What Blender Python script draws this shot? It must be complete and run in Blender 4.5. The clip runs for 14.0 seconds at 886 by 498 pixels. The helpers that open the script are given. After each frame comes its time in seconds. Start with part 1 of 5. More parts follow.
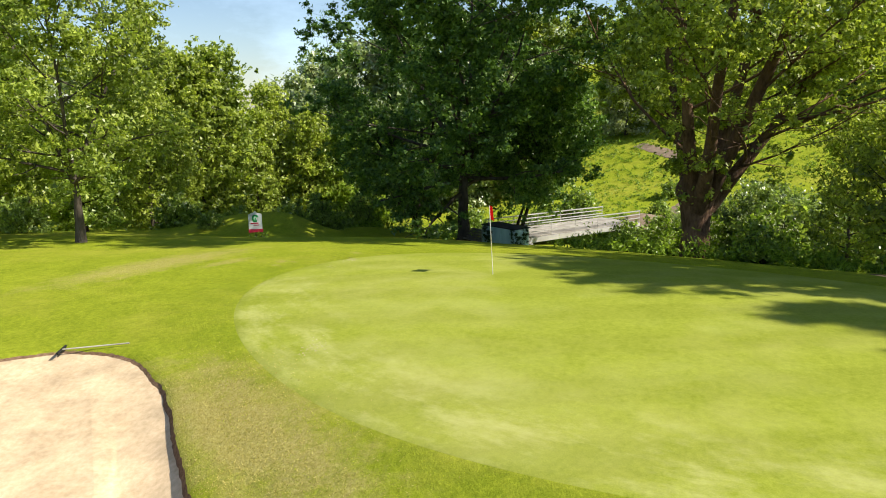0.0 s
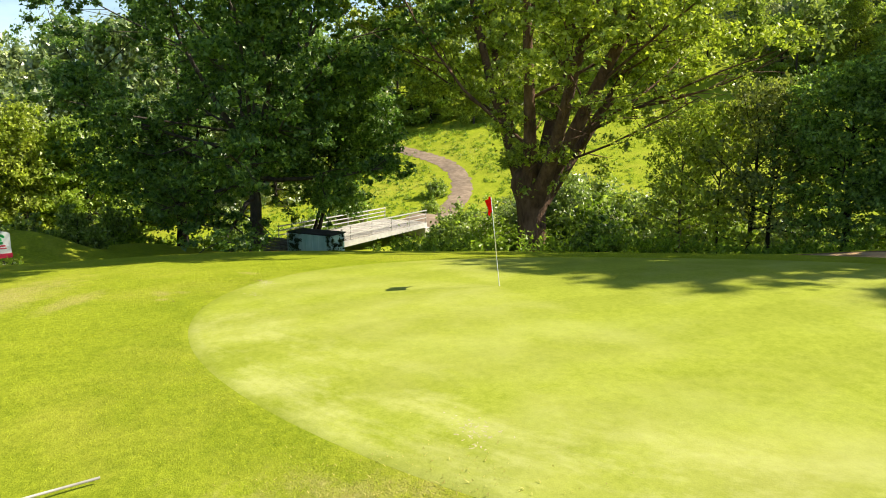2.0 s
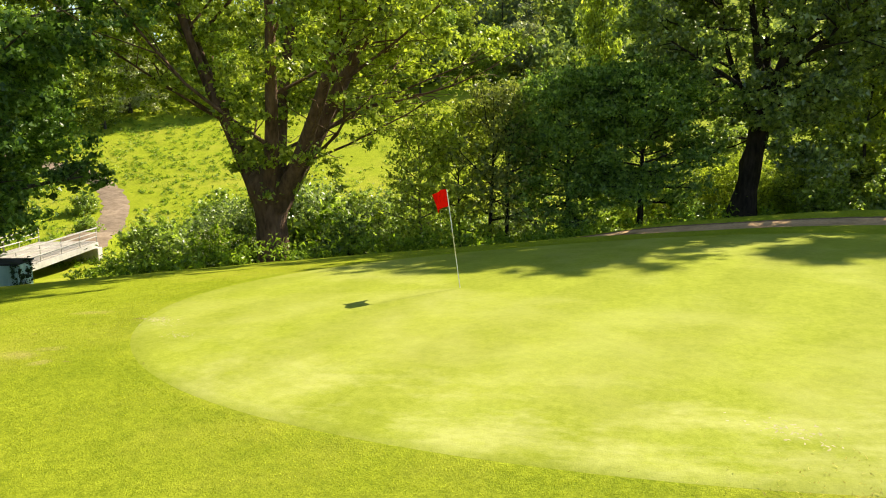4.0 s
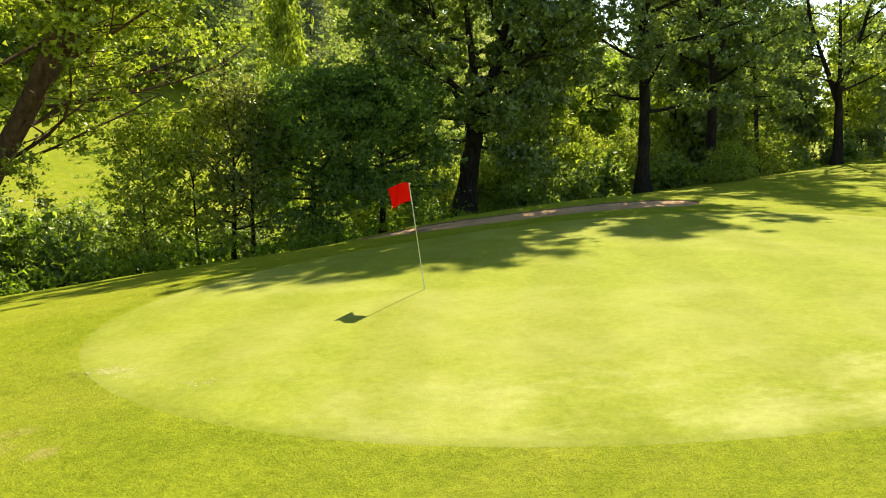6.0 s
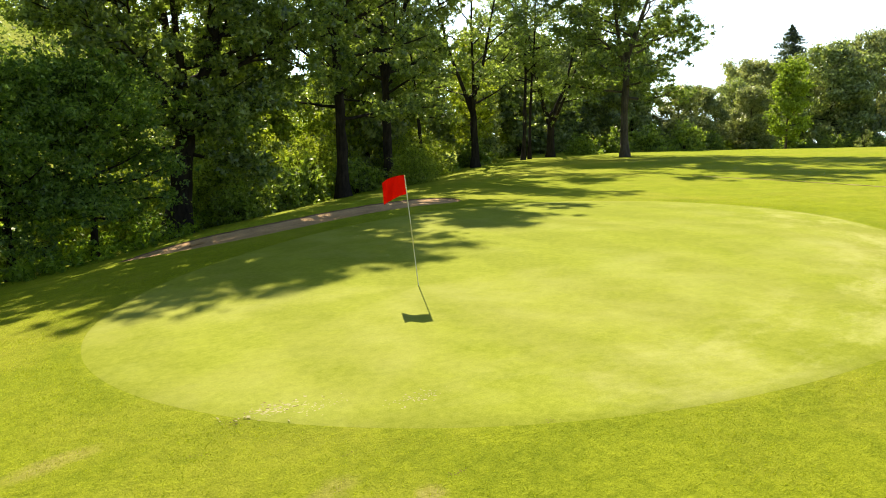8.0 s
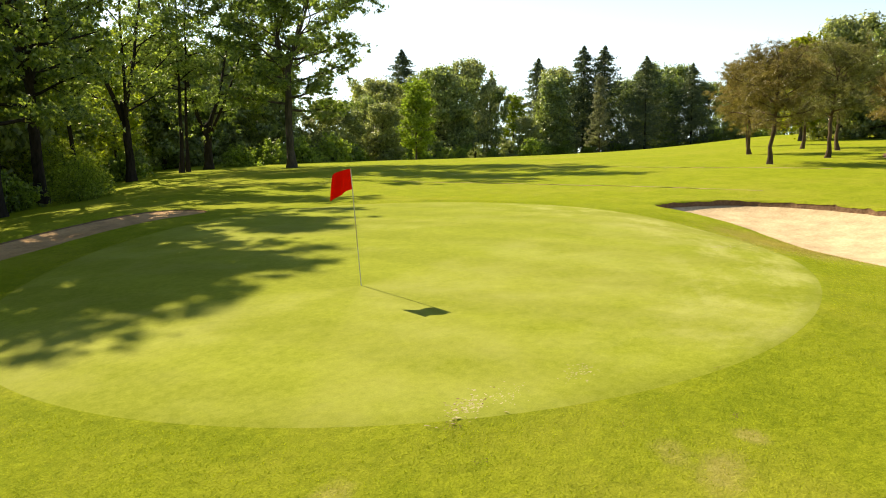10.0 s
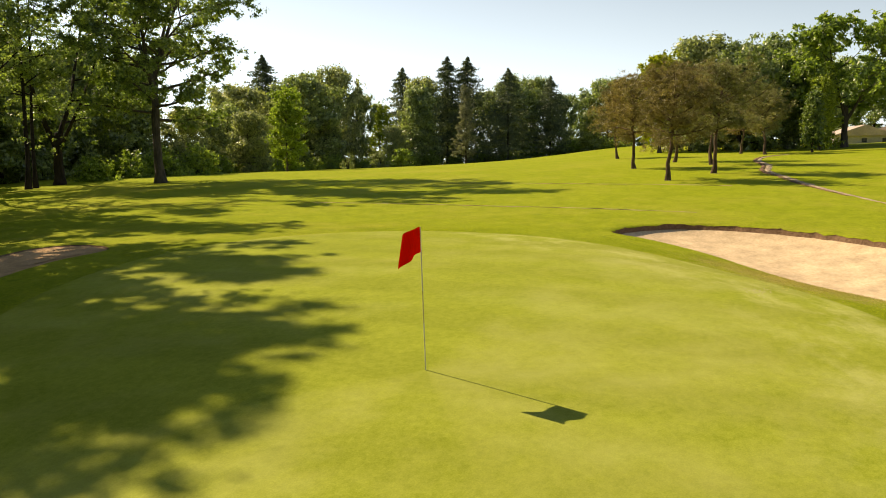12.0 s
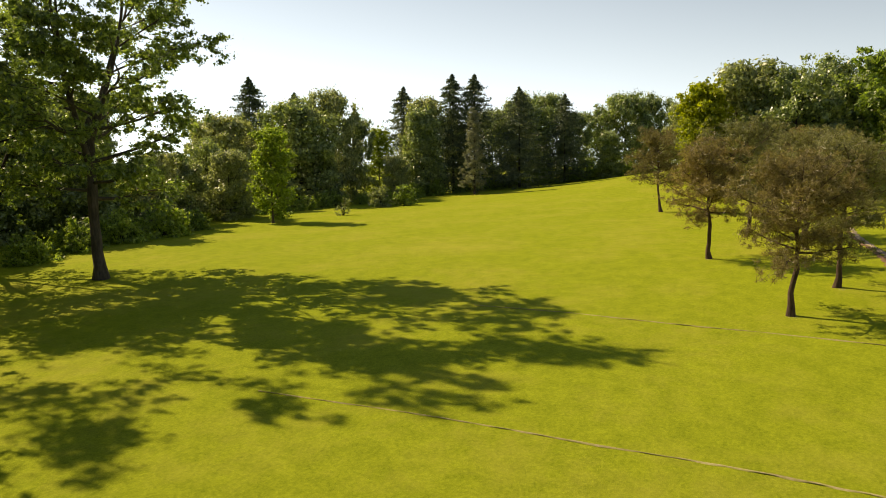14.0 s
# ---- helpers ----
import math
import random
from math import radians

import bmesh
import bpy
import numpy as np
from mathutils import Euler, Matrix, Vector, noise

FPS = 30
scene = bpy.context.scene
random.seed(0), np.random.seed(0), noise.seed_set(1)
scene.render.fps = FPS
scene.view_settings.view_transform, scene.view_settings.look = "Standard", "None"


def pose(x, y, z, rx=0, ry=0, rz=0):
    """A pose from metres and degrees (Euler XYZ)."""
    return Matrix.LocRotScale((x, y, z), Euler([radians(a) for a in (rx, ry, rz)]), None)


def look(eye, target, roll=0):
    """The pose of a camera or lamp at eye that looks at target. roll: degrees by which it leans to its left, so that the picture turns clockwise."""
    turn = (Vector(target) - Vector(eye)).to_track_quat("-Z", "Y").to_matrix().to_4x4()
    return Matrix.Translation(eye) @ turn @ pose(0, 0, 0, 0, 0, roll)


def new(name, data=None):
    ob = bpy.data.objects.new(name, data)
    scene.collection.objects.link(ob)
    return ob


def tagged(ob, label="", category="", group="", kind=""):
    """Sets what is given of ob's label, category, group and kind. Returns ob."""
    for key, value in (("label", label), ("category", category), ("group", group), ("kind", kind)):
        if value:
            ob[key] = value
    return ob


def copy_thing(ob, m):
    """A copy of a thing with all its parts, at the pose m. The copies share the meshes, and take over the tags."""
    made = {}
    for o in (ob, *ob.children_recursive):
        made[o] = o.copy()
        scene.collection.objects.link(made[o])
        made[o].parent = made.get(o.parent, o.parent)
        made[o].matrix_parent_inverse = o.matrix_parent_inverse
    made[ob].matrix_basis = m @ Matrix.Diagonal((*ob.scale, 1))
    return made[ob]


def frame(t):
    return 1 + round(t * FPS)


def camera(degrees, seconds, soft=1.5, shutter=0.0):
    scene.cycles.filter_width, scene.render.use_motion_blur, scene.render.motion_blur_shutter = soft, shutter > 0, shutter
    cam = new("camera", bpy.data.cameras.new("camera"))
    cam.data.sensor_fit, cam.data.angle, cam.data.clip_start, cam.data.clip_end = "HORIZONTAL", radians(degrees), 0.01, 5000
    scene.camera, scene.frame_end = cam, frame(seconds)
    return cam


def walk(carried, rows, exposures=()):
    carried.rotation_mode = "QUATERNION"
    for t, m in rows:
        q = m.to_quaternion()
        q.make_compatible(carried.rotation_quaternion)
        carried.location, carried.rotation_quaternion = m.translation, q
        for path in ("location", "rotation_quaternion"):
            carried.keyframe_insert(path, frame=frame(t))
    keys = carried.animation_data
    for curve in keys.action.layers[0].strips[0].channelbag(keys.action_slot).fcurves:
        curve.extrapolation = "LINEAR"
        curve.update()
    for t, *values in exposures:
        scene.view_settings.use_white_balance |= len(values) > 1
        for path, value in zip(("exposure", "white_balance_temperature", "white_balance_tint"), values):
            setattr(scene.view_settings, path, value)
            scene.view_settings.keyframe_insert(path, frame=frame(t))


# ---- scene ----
cam = camera(62.23, 14.0, soft=1.0)
PATH = [
    (0.0, pose(22.081, -2.466, 5.215, 78.792, 0.963, 87.402)),
    (0.5, pose(19.732, -4.164, 4.834, 78.927, 0.791, 81.352)),
    (1.0, pose(18.013, -5.648, 4.607, 78.991, 0.623, 75.812)),
    (1.5, pose(16.316, -7.223, 4.375, 79.005, 0.502, 69.926)),
    (2.0, pose(14.728, -8.683, 4.184, 79.081, 0.310, 63.933)),
    (2.5, pose(13.074, -10.000, 4.000, 79.228, 0.078, 57.306)),
    (3.0, pose(11.284, -11.261, 3.859, 79.361, 0.005, 49.432)),
    (3.5, pose(9.718, -12.242, 3.756, 79.511, -0.132, 41.700)),
    (4.0, pose(8.205, -13.034, 3.635, 79.707, -0.152, 33.627)),
    (4.2, pose(7.566, -13.285, 3.575, 79.785, -0.077, 30.532)),
    (6.3, pose(0.279, -14.164, 3.061, 80.793, -0.396, -0.115)),
    (6.5, pose(-0.451, -14.077, 3.005, 80.922, -0.281, -3.000)),
    (7.0, pose(-2.292, -13.691, 2.881, 81.203, -0.382, -10.412)),
    (7.5, pose(-4.058, -13.233, 2.797, 81.482, -0.283, -18.247)),
    (8.0, pose(-5.818, -12.508, 2.677, 81.814, -0.136, -26.836)),
    (8.5, pose(-7.316, -11.708, 2.598, 82.128, -0.183, -34.986)),
    (9.0, pose(-8.507, -10.682, 2.474, 82.436, -0.145, -42.222)),
    (9.2, pose(-8.953, -10.256, 2.445, 82.487, -0.096, -44.986)),
    (11.3, pose(-10.722, -5.687, 2.062, 83.544, 0.444, -68.081)),
    (11.5, pose(-10.597, -5.296, 2.087, 83.510, 0.383, -68.108)),
    (12.0, pose(-9.550, -4.108, 2.951, 83.429, 0.300, -68.187)),
    (12.5, pose(-7.765, -2.766, 4.744, 83.385, 0.571, -68.191)),
    (13.0, pose(-4.407, -0.915, 6.525, 83.451, 0.589, -68.267)),
    (13.5, pose(-0.247, 0.984, 7.982, 83.373, 0.735, -68.260)),
    (14.0, pose(4.366, 2.877, 9.308, 83.304, 0.841, -68.253)),
]
walk(cam, PATH, [(0.0,0.64,6250,12),(1.5,0.92,6400,10),(3.0,1.06,6850,10),(4.2,1.06,6900,10),(6.3,1.0,7000,10),(9.0,0.8,7300,9),(11.3,0.45,8000,14),(14.0,0.13,8300,17)]
)

# ---- world, sun ----
SUN_AZ, SUN_EL = math.atan2(0.245, 0.97), radians(40.3)
SUN_DIR = Vector((math.sin(SUN_AZ) * math.cos(SUN_EL), math.cos(SUN_AZ) * math.cos(SUN_EL), math.sin(SUN_EL)))
world = bpy.data.worlds.new("sky")
scene.world = world
world.use_nodes = True
wn = world.node_tree.nodes
sky = wn.new("ShaderNodeTexSky")
sky.sky_type, sky.sun_disc = "NISHITA", False
sky.sun_elevation, sky.sun_rotation = SUN_EL, SUN_AZ
sky.air_density, sky.dust_density, sky.ozone_density = 1.0, 0.4, 1.8
wn["Background"].inputs["Strength"].default_value = 0.088
wl = world.node_tree.links
coord, turn, cirrus = wn.new("ShaderNodeTexCoord"), wn.new("ShaderNodeMapping"), wn.new("ShaderNodeTexNoise")
turn.inputs["Scale"].default_value, turn.inputs["Rotation"].default_value = (1.2, 2.6, 7.0), (0.2, 0.1, 0.6)
cirrus.inputs["Scale"].default_value, cirrus.inputs["Detail"].default_value, cirrus.inputs["Roughness"].default_value = 1.6, 7, 0.62
veil, grey, mixed, bright = wn.new("ShaderNodeMapRange"), wn.new("ShaderNodeRGBToBW"), wn.new("ShaderNodeMix"), wn.new("ShaderNodeMath")
veil.inputs["From Min"].default_value, veil.inputs["From Max"].default_value, veil.inputs["To Max"].default_value = 0.48, 0.78, 0.4
bright.operation, bright.inputs[1].default_value, mixed.data_type = "MULTIPLY", 2.35, "RGBA"
split, haze, most = wn.new("ShaderNodeSeparateXYZ"), wn.new("ShaderNodeMapRange"), wn.new("ShaderNodeMath")
haze.inputs["From Min"].default_value, haze.inputs["From Max"].default_value = 0.0, 0.8
haze.inputs["To Min"].default_value, haze.inputs["To Max"].default_value, most.operation = 0.75, 0.0, "MAXIMUM"
wl.new(coord.outputs["Generated"], split.inputs[0])
wl.new(split.outputs[2], haze.inputs["Value"])
sunward, side, clear = wn.new("ShaderNodeVectorMath"), wn.new("ShaderNodeMapRange"), wn.new("ShaderNodeMath")
sunward.operation, sunward.inputs[1].default_value, clear.operation = "DOT_PRODUCT", (0.7, 0.7, 0.0), "MULTIPLY"
side.inputs["From Min"].default_value, side.inputs["From Max"].default_value, side.inputs["To Min"].default_value = -0.7, 0.8, 0.0
wl.new(coord.outputs["Generated"], sunward.inputs[0])
wl.new(sunward.outputs["Value"], side.inputs["Value"])
wl.new(haze.outputs[0], clear.inputs[0])
wl.new(side.outputs[0], clear.inputs[1])
wl.new(clear.outputs[0], most.inputs[0])
wl.new(veil.outputs[0], most.inputs[1])
wl.new(coord.outputs["Generated"], turn.inputs[0])
wl.new(turn.outputs[0], cirrus.inputs[0])
wl.new(cirrus.outputs["Fac"], veil.inputs["Value"])
wl.new(sky.outputs[0], grey.inputs[0])
wl.new(grey.outputs[0], bright.inputs[0])
wl.new(most.outputs[0], mixed.inputs[0])
wl.new(sky.outputs[0], mixed.inputs[6])
tint = wn.new("ShaderNodeMix")
tint.data_type, tint.blend_type, tint.inputs[0].default_value, tint.inputs[7].default_value = "RGBA", "MULTIPLY", 1.0, (0.77, 1.03, 1.28, 1)
wl.new(bright.outputs[0], tint.inputs[6])
wl.new(tint.outputs[2], mixed.inputs[7])
wl.new(mixed.outputs[2], wn["Background"].inputs[0])
sun = new("sun", bpy.data.lights.new("sun", "SUN"))
sun.data.energy, sun.data.angle, sun.data.color = 5.5, radians(0.47), (1.0, 0.91, 0.74)
sun.matrix_world = look(SUN_DIR * 200, (0, 0, 0))


# ---- materials ----
def node_mat(name):
    m = bpy.data.materials.new(name)
    m.use_nodes = True
    nt = m.node_tree
    nt.nodes.clear()
    out = nt.nodes.new("ShaderNodeOutputMaterial")
    return m, nt, out


def noise_node(nt, scale, detail=4.0, rough=0.6, coord=None, stretch=None):
    n = nt.nodes.new("ShaderNodeTexNoise")
    n.inputs["Scale"].default_value, n.inputs["Detail"].default_value = scale, detail
    n.inputs["Roughness"].default_value = rough
    if coord is None:
        coord = nt.nodes.new("ShaderNodeNewGeometry").outputs["Position"]
    if stretch:
        mp = nt.nodes.new("ShaderNodeMapping")
        mp.inputs["Scale"].default_value = stretch
        nt.links.new(coord, mp.inputs["Vector"])
        coord = mp.outputs[0]
    nt.links.new(coord, n.inputs["Vector"])
    return n.outputs["Fac"]


def ramp_node(nt, fac, stops):
    r = nt.nodes.new("ShaderNodeValToRGB")
    e = r.color_ramp.elements
    while len(e) < len(stops):
        e.new(0.5)
    for el, (p, c) in zip(e, stops):
        el.position, el.color = p, (*c, 1)
    nt.links.new(fac, r.inputs[0])
    return r.outputs["Color"]


def mix_node(nt, fac, a, b, mode="MIX"):
    m = nt.nodes.new("ShaderNodeMix")
    m.data_type, m.blend_type = "RGBA", mode
    for sock, v in ((m.inputs[0], fac), (m.inputs[6], a), (m.inputs[7], b)):
        if isinstance(v, (int, float)):
            sock.default_value = v
        elif isinstance(v, tuple):
            sock.default_value = (*v, 1)
        else:
            nt.links.new(v, sock)
    return m.outputs[2]


def math_node(nt, op, a, b=0.0, clamp=False):
    m = nt.nodes.new("ShaderNodeMath")
    m.operation, m.use_clamp = op, clamp
    for sock, v in ((m.inputs[0], a), (m.inputs[1], b)):
        if isinstance(v, (int, float)):
            sock.default_value = v
        else:
            nt.links.new(v, sock)
    return m.outputs[0]


def bump_node(nt, height, strength, distance):
    b = nt.nodes.new("ShaderNodeBump")
    b.inputs["Strength"].default_value, b.inputs["Distance"].default_value = strength, distance
    nt.links.new(height, b.inputs["Height"])
    return b.outputs[0]


def plain_mat(name, stops, scale, rough=0.8, metal=0.0, bump=0.4, bump_scale=None, dist=0.02, stretch=None, coarse=None, spec=0.3):
    """A surface with colour variation at two scales and a fine relief."""
    m, nt, out = node_mat(name)
    p = nt.nodes.new("ShaderNodeBsdfPrincipled")
    col = ramp_node(nt, noise_node(nt, scale, 6, 0.65, stretch=stretch), stops)
    big = noise_node(nt, coarse or scale * 0.13, 3, 0.6)
    col = mix_node(nt, 1.0, col, ramp_node(nt, big, [(0.3, (0.72, 0.72, 0.72)), (0.7, (1.12, 1.12, 1.12))]), "MULTIPLY")
    nt.links.new(col, p.inputs["Base Color"])
    p.inputs["Roughness"].default_value, p.inputs["Metallic"].default_value = rough, metal
    p.inputs["Specular IOR Level"].default_value = spec
    nt.links.new(bump_node(nt, noise_node(nt, bump_scale or scale * 4, 5, 0.7, stretch=stretch), bump, dist), p.inputs["Normal"])
    nt.links.new(p.outputs[0], out.inputs[0])
    return m


def grass_mat(name, dark, light, dry, dry_amount, fine, relief, stripe=0.0, sheen=0.012, worn=False, bald=(), fringe=False):
    """Mown turf: fine grain, mottling, broad drier patches; a share of the light goes through the blades."""
    m, nt, out = node_mat(name)
    geo = nt.nodes.new("ShaderNodeNewGeometry").outputs["Position"]
    grain = noise_node(nt, fine, 5, 0.75, geo)
    mottle = noise_node(nt, 1.1, 4, 0.6, geo)
    broad = noise_node(nt, 0.14, 4, 0.6, geo)
    tuft = noise_node(nt, 7.5, 6, 0.8, geo)
    tone = math_node(nt, "ADD", math_node(nt, "MULTIPLY", grain, 0.42), math_node(nt, "ADD", math_node(nt, "MULTIPLY", tuft, 0.42), math_node(nt, "MULTIPLY", mottle, 0.16)))
    col = ramp_node(nt, tone, [(0.40, dark), (0.60, light)])
    patch = math_node(nt, "ADD", math_node(nt, "MULTIPLY", broad, 0.6), math_node(nt, "MULTIPLY", noise_node(nt, 0.7, 6, 0.7, geo), 0.4))
    fac = nt.nodes.new("ShaderNodeMapRange")
    fac.inputs["From Min"].default_value, fac.inputs["From Max"].default_value = 0.47, 0.68
    fac.inputs["To Max"].default_value = dry_amount
    nt.links.new(patch, fac.inputs["Value"])
    col = mix_node(nt, fac.outputs[0], col, dry)
    if stripe:
        w = nt.nodes.new("ShaderNodeTexWave")
        w.inputs["Scale"].default_value, w.inputs["Distortion"].default_value, w.inputs["Detail"].default_value = 0.12, 1.5, 2
        nt.links.new(geo, w.inputs["Vector"])
        col = mix_node(nt, 1.0, col, ramp_node(nt, w.outputs["Fac"], [(0.3, (1 - stripe,) * 3), (0.7, (1 + stripe,) * 3)]), "MULTIPLY")
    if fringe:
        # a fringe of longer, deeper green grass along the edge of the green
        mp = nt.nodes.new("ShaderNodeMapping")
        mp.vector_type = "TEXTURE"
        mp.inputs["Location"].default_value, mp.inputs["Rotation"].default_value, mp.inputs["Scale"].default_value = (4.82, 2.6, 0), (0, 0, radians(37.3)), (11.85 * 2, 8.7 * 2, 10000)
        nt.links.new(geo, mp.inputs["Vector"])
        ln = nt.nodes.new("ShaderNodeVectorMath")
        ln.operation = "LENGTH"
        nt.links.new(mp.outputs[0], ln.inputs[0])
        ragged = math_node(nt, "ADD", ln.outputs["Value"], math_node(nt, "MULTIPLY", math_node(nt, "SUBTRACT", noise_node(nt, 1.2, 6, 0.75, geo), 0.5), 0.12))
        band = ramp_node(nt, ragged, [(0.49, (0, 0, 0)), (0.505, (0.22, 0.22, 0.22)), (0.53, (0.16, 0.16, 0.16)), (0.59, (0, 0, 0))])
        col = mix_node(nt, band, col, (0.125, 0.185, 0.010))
    for place, turn, size, amount in bald:
        mp = nt.nodes.new("ShaderNodeMapping")
        mp.vector_type = "TEXTURE"
        mp.inputs["Location"].default_value, mp.inputs["Rotation"].default_value, mp.inputs["Scale"].default_value = (*place, 0), (0, 0, turn), (*size, 10000)
        nt.links.new(geo, mp.inputs["Vector"])
        ln = nt.nodes.new("ShaderNodeVectorMath")
        ln.operation = "LENGTH"
        nt.links.new(mp.outputs[0], ln.inputs[0])
        ragged = math_node(nt, "ADD", ln.outputs["Value"], math_node(nt, "MULTIPLY", math_node(nt, "SUBTRACT", noise_node(nt, 1.6, 6, 0.75, geo), 0.5), 1.8))
        straw = ramp_node(nt, noise_node(nt, 16, 5, 0.75, geo), [(0.35, (0.31, 0.25, 0.07)), (0.65, (0.50, 0.42, 0.17))])
        spot = ramp_node(nt, ragged, [(0.35, (amount,) * 3), (1.0, (0, 0, 0))])
        col = mix_node(nt, spot, col, straw)
    if worn:
        # pale worn arcs that follow the edge of the green, strongest at its eastern end
        mp = nt.nodes.new("ShaderNodeMapping")
        mp.vector_type = "TEXTURE"
        mp.inputs["Location"].default_value, mp.inputs["Rotation"].default_value, mp.inputs["Scale"].default_value = (4.82, 2.6, 0), (0, 0, radians(37.3)), (11.85, 8.7, 10000)
        nt.links.new(geo, mp.inputs["Vector"])
        ln = nt.nodes.new("ShaderNodeVectorMath")
        ln.operation = "LENGTH"
        nt.links.new(mp.outputs[0], ln.inputs[0])
        sp, cb = nt.nodes.new("ShaderNodeSeparateXYZ"), nt.nodes.new("ShaderNodeCombineXYZ")
        nt.links.new(mp.outputs[0], sp.inputs[0])
        nt.links.new(math_node(nt, "MULTIPLY", ln.outputs["Value"], 10.0), cb.inputs[0])
        nt.links.new(math_node(nt, "MULTIPLY", math_node(nt, "ARCTAN2", sp.outputs[1], sp.outputs[0]), 5.0), cb.inputs[1])
        streak = noise_node(nt, 1.0, 6, 0.7, cb.outputs[0])
        band = ramp_node(nt, ln.outputs["Value"], [(0.62, (0, 0, 0)), (0.86, (1, 1, 1)), (0.97, (0.85, 0.85, 0.85)), (1.0, (0, 0, 0))])
        side = ramp_node(nt, math_node(nt, "MULTIPLY", sp.outputs[1], -1.0), [(0.15, (0.08, 0.08, 0.08)), (0.7, (1, 1, 1))])
        spots = ramp_node(nt, streak, [(0.47, (0, 0, 0)), (0.66, (1, 1, 1))])
        amount = math_node(nt, "MULTIPLY", math_node(nt, "MULTIPLY", math_node(nt, "MULTIPLY", band, side), spots), 0.46)
        col = mix_node(nt, amount, col, (0.53, 0.51, 0.22))
        col = mix_node(nt, math_node(nt, "MULTIPLY", ramp_node(nt, noise_node(nt, 0.33, 5, 0.65, geo), [(0.5, (0, 0, 0)), (0.7, (1, 1, 1))]), 0.25), col, (0.40, 0.43, 0.13))
    d = nt.nodes.new("ShaderNodeBsdfPrincipled")
    d.inputs["Roughness"].default_value, d.inputs["Specular IOR Level"].default_value = 0.85, 0.02
    d.inputs["Sheen Weight"].default_value, d.inputs["Sheen Roughness"].default_value = sheen, 0.5
    nt.links.new(mix_node(nt, 0.5, col, (0.6, 0.75, 0.2)), d.inputs["Sheen Tint"])
    nt.links.new(col, d.inputs["Base Color"])
    height = math_node(nt, "ADD", grain, math_node(nt, "ADD", math_node(nt, "MULTIPLY", mottle, 0.5), math_node(nt, "MULTIPLY", tuft, 1.6)))
    nt.links.new(bump_node(nt, height, relief, 0.03), d.inputs["Normal"])
    nt.links.new(d.outputs[0], out.inputs[0])
    return m


def leaf_mat(name, dark, light, through_share=0.4, gloss=0.06):
    """Leaves: each leaf its own tone; light passes through them."""
    m, nt, out = node_mat(name)
    rnd = nt.nodes.new("ShaderNodeNewGeometry").outputs["Random Per Island"]
    col = ramp_node(nt, rnd, [(0.0, tuple(v * 0.72 for v in dark)), (0.75, light), (1.0, tuple(v * 1.14 for v in light))])
    ob = nt.nodes.new("ShaderNodeObjectInfo").outputs["Random"]
    col = mix_node(nt, 1.0, col, ramp_node(nt, ob, [(0.0, (0.82, 0.85, 0.8)), (1.0, (1.15, 1.1, 1.05))]), "MULTIPLY")
    big = noise_node(nt, 0.35, 3)
    col = mix_node(nt, 1.0, col, ramp_node(nt, big, [(0.3, (0.75, 0.78, 0.8)), (0.7, (1.2, 1.15, 1.0))]), "MULTIPLY")
    d = nt.nodes.new("ShaderNodeBsdfDiffuse")
    t = nt.nodes.new("ShaderNodeBsdfTranslucent")
    g = nt.nodes.new("ShaderNodeBsdfGlossy")
    g.inputs["Roughness"].default_value = 0.42
    g.inputs["Color"].default_value = (0.92, 0.94, 0.90, 1)
    nt.links.new(col, d.inputs["Color"])
    nt.links.new(mix_node(nt, 1.0, col, (1.28, 1.35, 0.66), "MULTIPLY"), t.inputs["Color"])
    a = nt.nodes.new("ShaderNodeMixShader")
    a.inputs[0].default_value = through_share
    nt.links.new(d.outputs[0], a.inputs[1])
    nt.links.new(t.outputs[0], a.inputs[2])
    b = nt.nodes.new("ShaderNodeMixShader")
    b.inputs[0].default_value = gloss
    nt.links.new(a.outputs[0], b.inputs[1])
    nt.links.new(g.outputs[0], b.inputs[2])
    nt.links.new(b.outputs[0], out.inputs[0])
    return m


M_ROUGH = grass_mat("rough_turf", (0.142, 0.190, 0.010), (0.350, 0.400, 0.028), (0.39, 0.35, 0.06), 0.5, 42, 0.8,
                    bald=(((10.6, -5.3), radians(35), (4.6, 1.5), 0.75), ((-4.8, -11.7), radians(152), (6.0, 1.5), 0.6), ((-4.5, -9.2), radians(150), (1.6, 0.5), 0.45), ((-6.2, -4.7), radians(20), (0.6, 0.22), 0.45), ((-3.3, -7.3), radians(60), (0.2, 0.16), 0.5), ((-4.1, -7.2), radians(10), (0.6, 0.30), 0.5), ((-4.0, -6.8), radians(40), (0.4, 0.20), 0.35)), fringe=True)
L_STRAW = leaf_mat("dry_blades", (0.340, 0.290, 0.090), (0.540, 0.460, 0.200), 0.4, 0.0)
L_BLADE = leaf_mat("grass_blades", (0.260, 0.325, 0.020), (0.385, 0.440, 0.045), 0.45, 0.0)
M_GREEN = grass_mat("green_turf", (0.186, 0.225, 0.020), (0.303, 0.340, 0.045), (0.35, 0.345, 0.10), 0.55, 48, 0.22, 0.04, worn=True)
M_SAND = plain_mat("bunker_sand", [(0.3, (0.55, 0.41, 0.245)), (0.7, (0.72, 0.56, 0.365))], 9, 0.95, 0, 0.35, 60, 0.015, spec=0.05)
# the same sand as M_SAND, its brown tone in tree shade painted in
M_SAND_SHADED = plain_mat("shaded_sand", [(0.3, (0.45, 0.275, 0.14)), (0.7, (0.62, 0.415, 0.235))], 9, 0.95, 0, 0.5, 60, 0.015, spec=0.05)
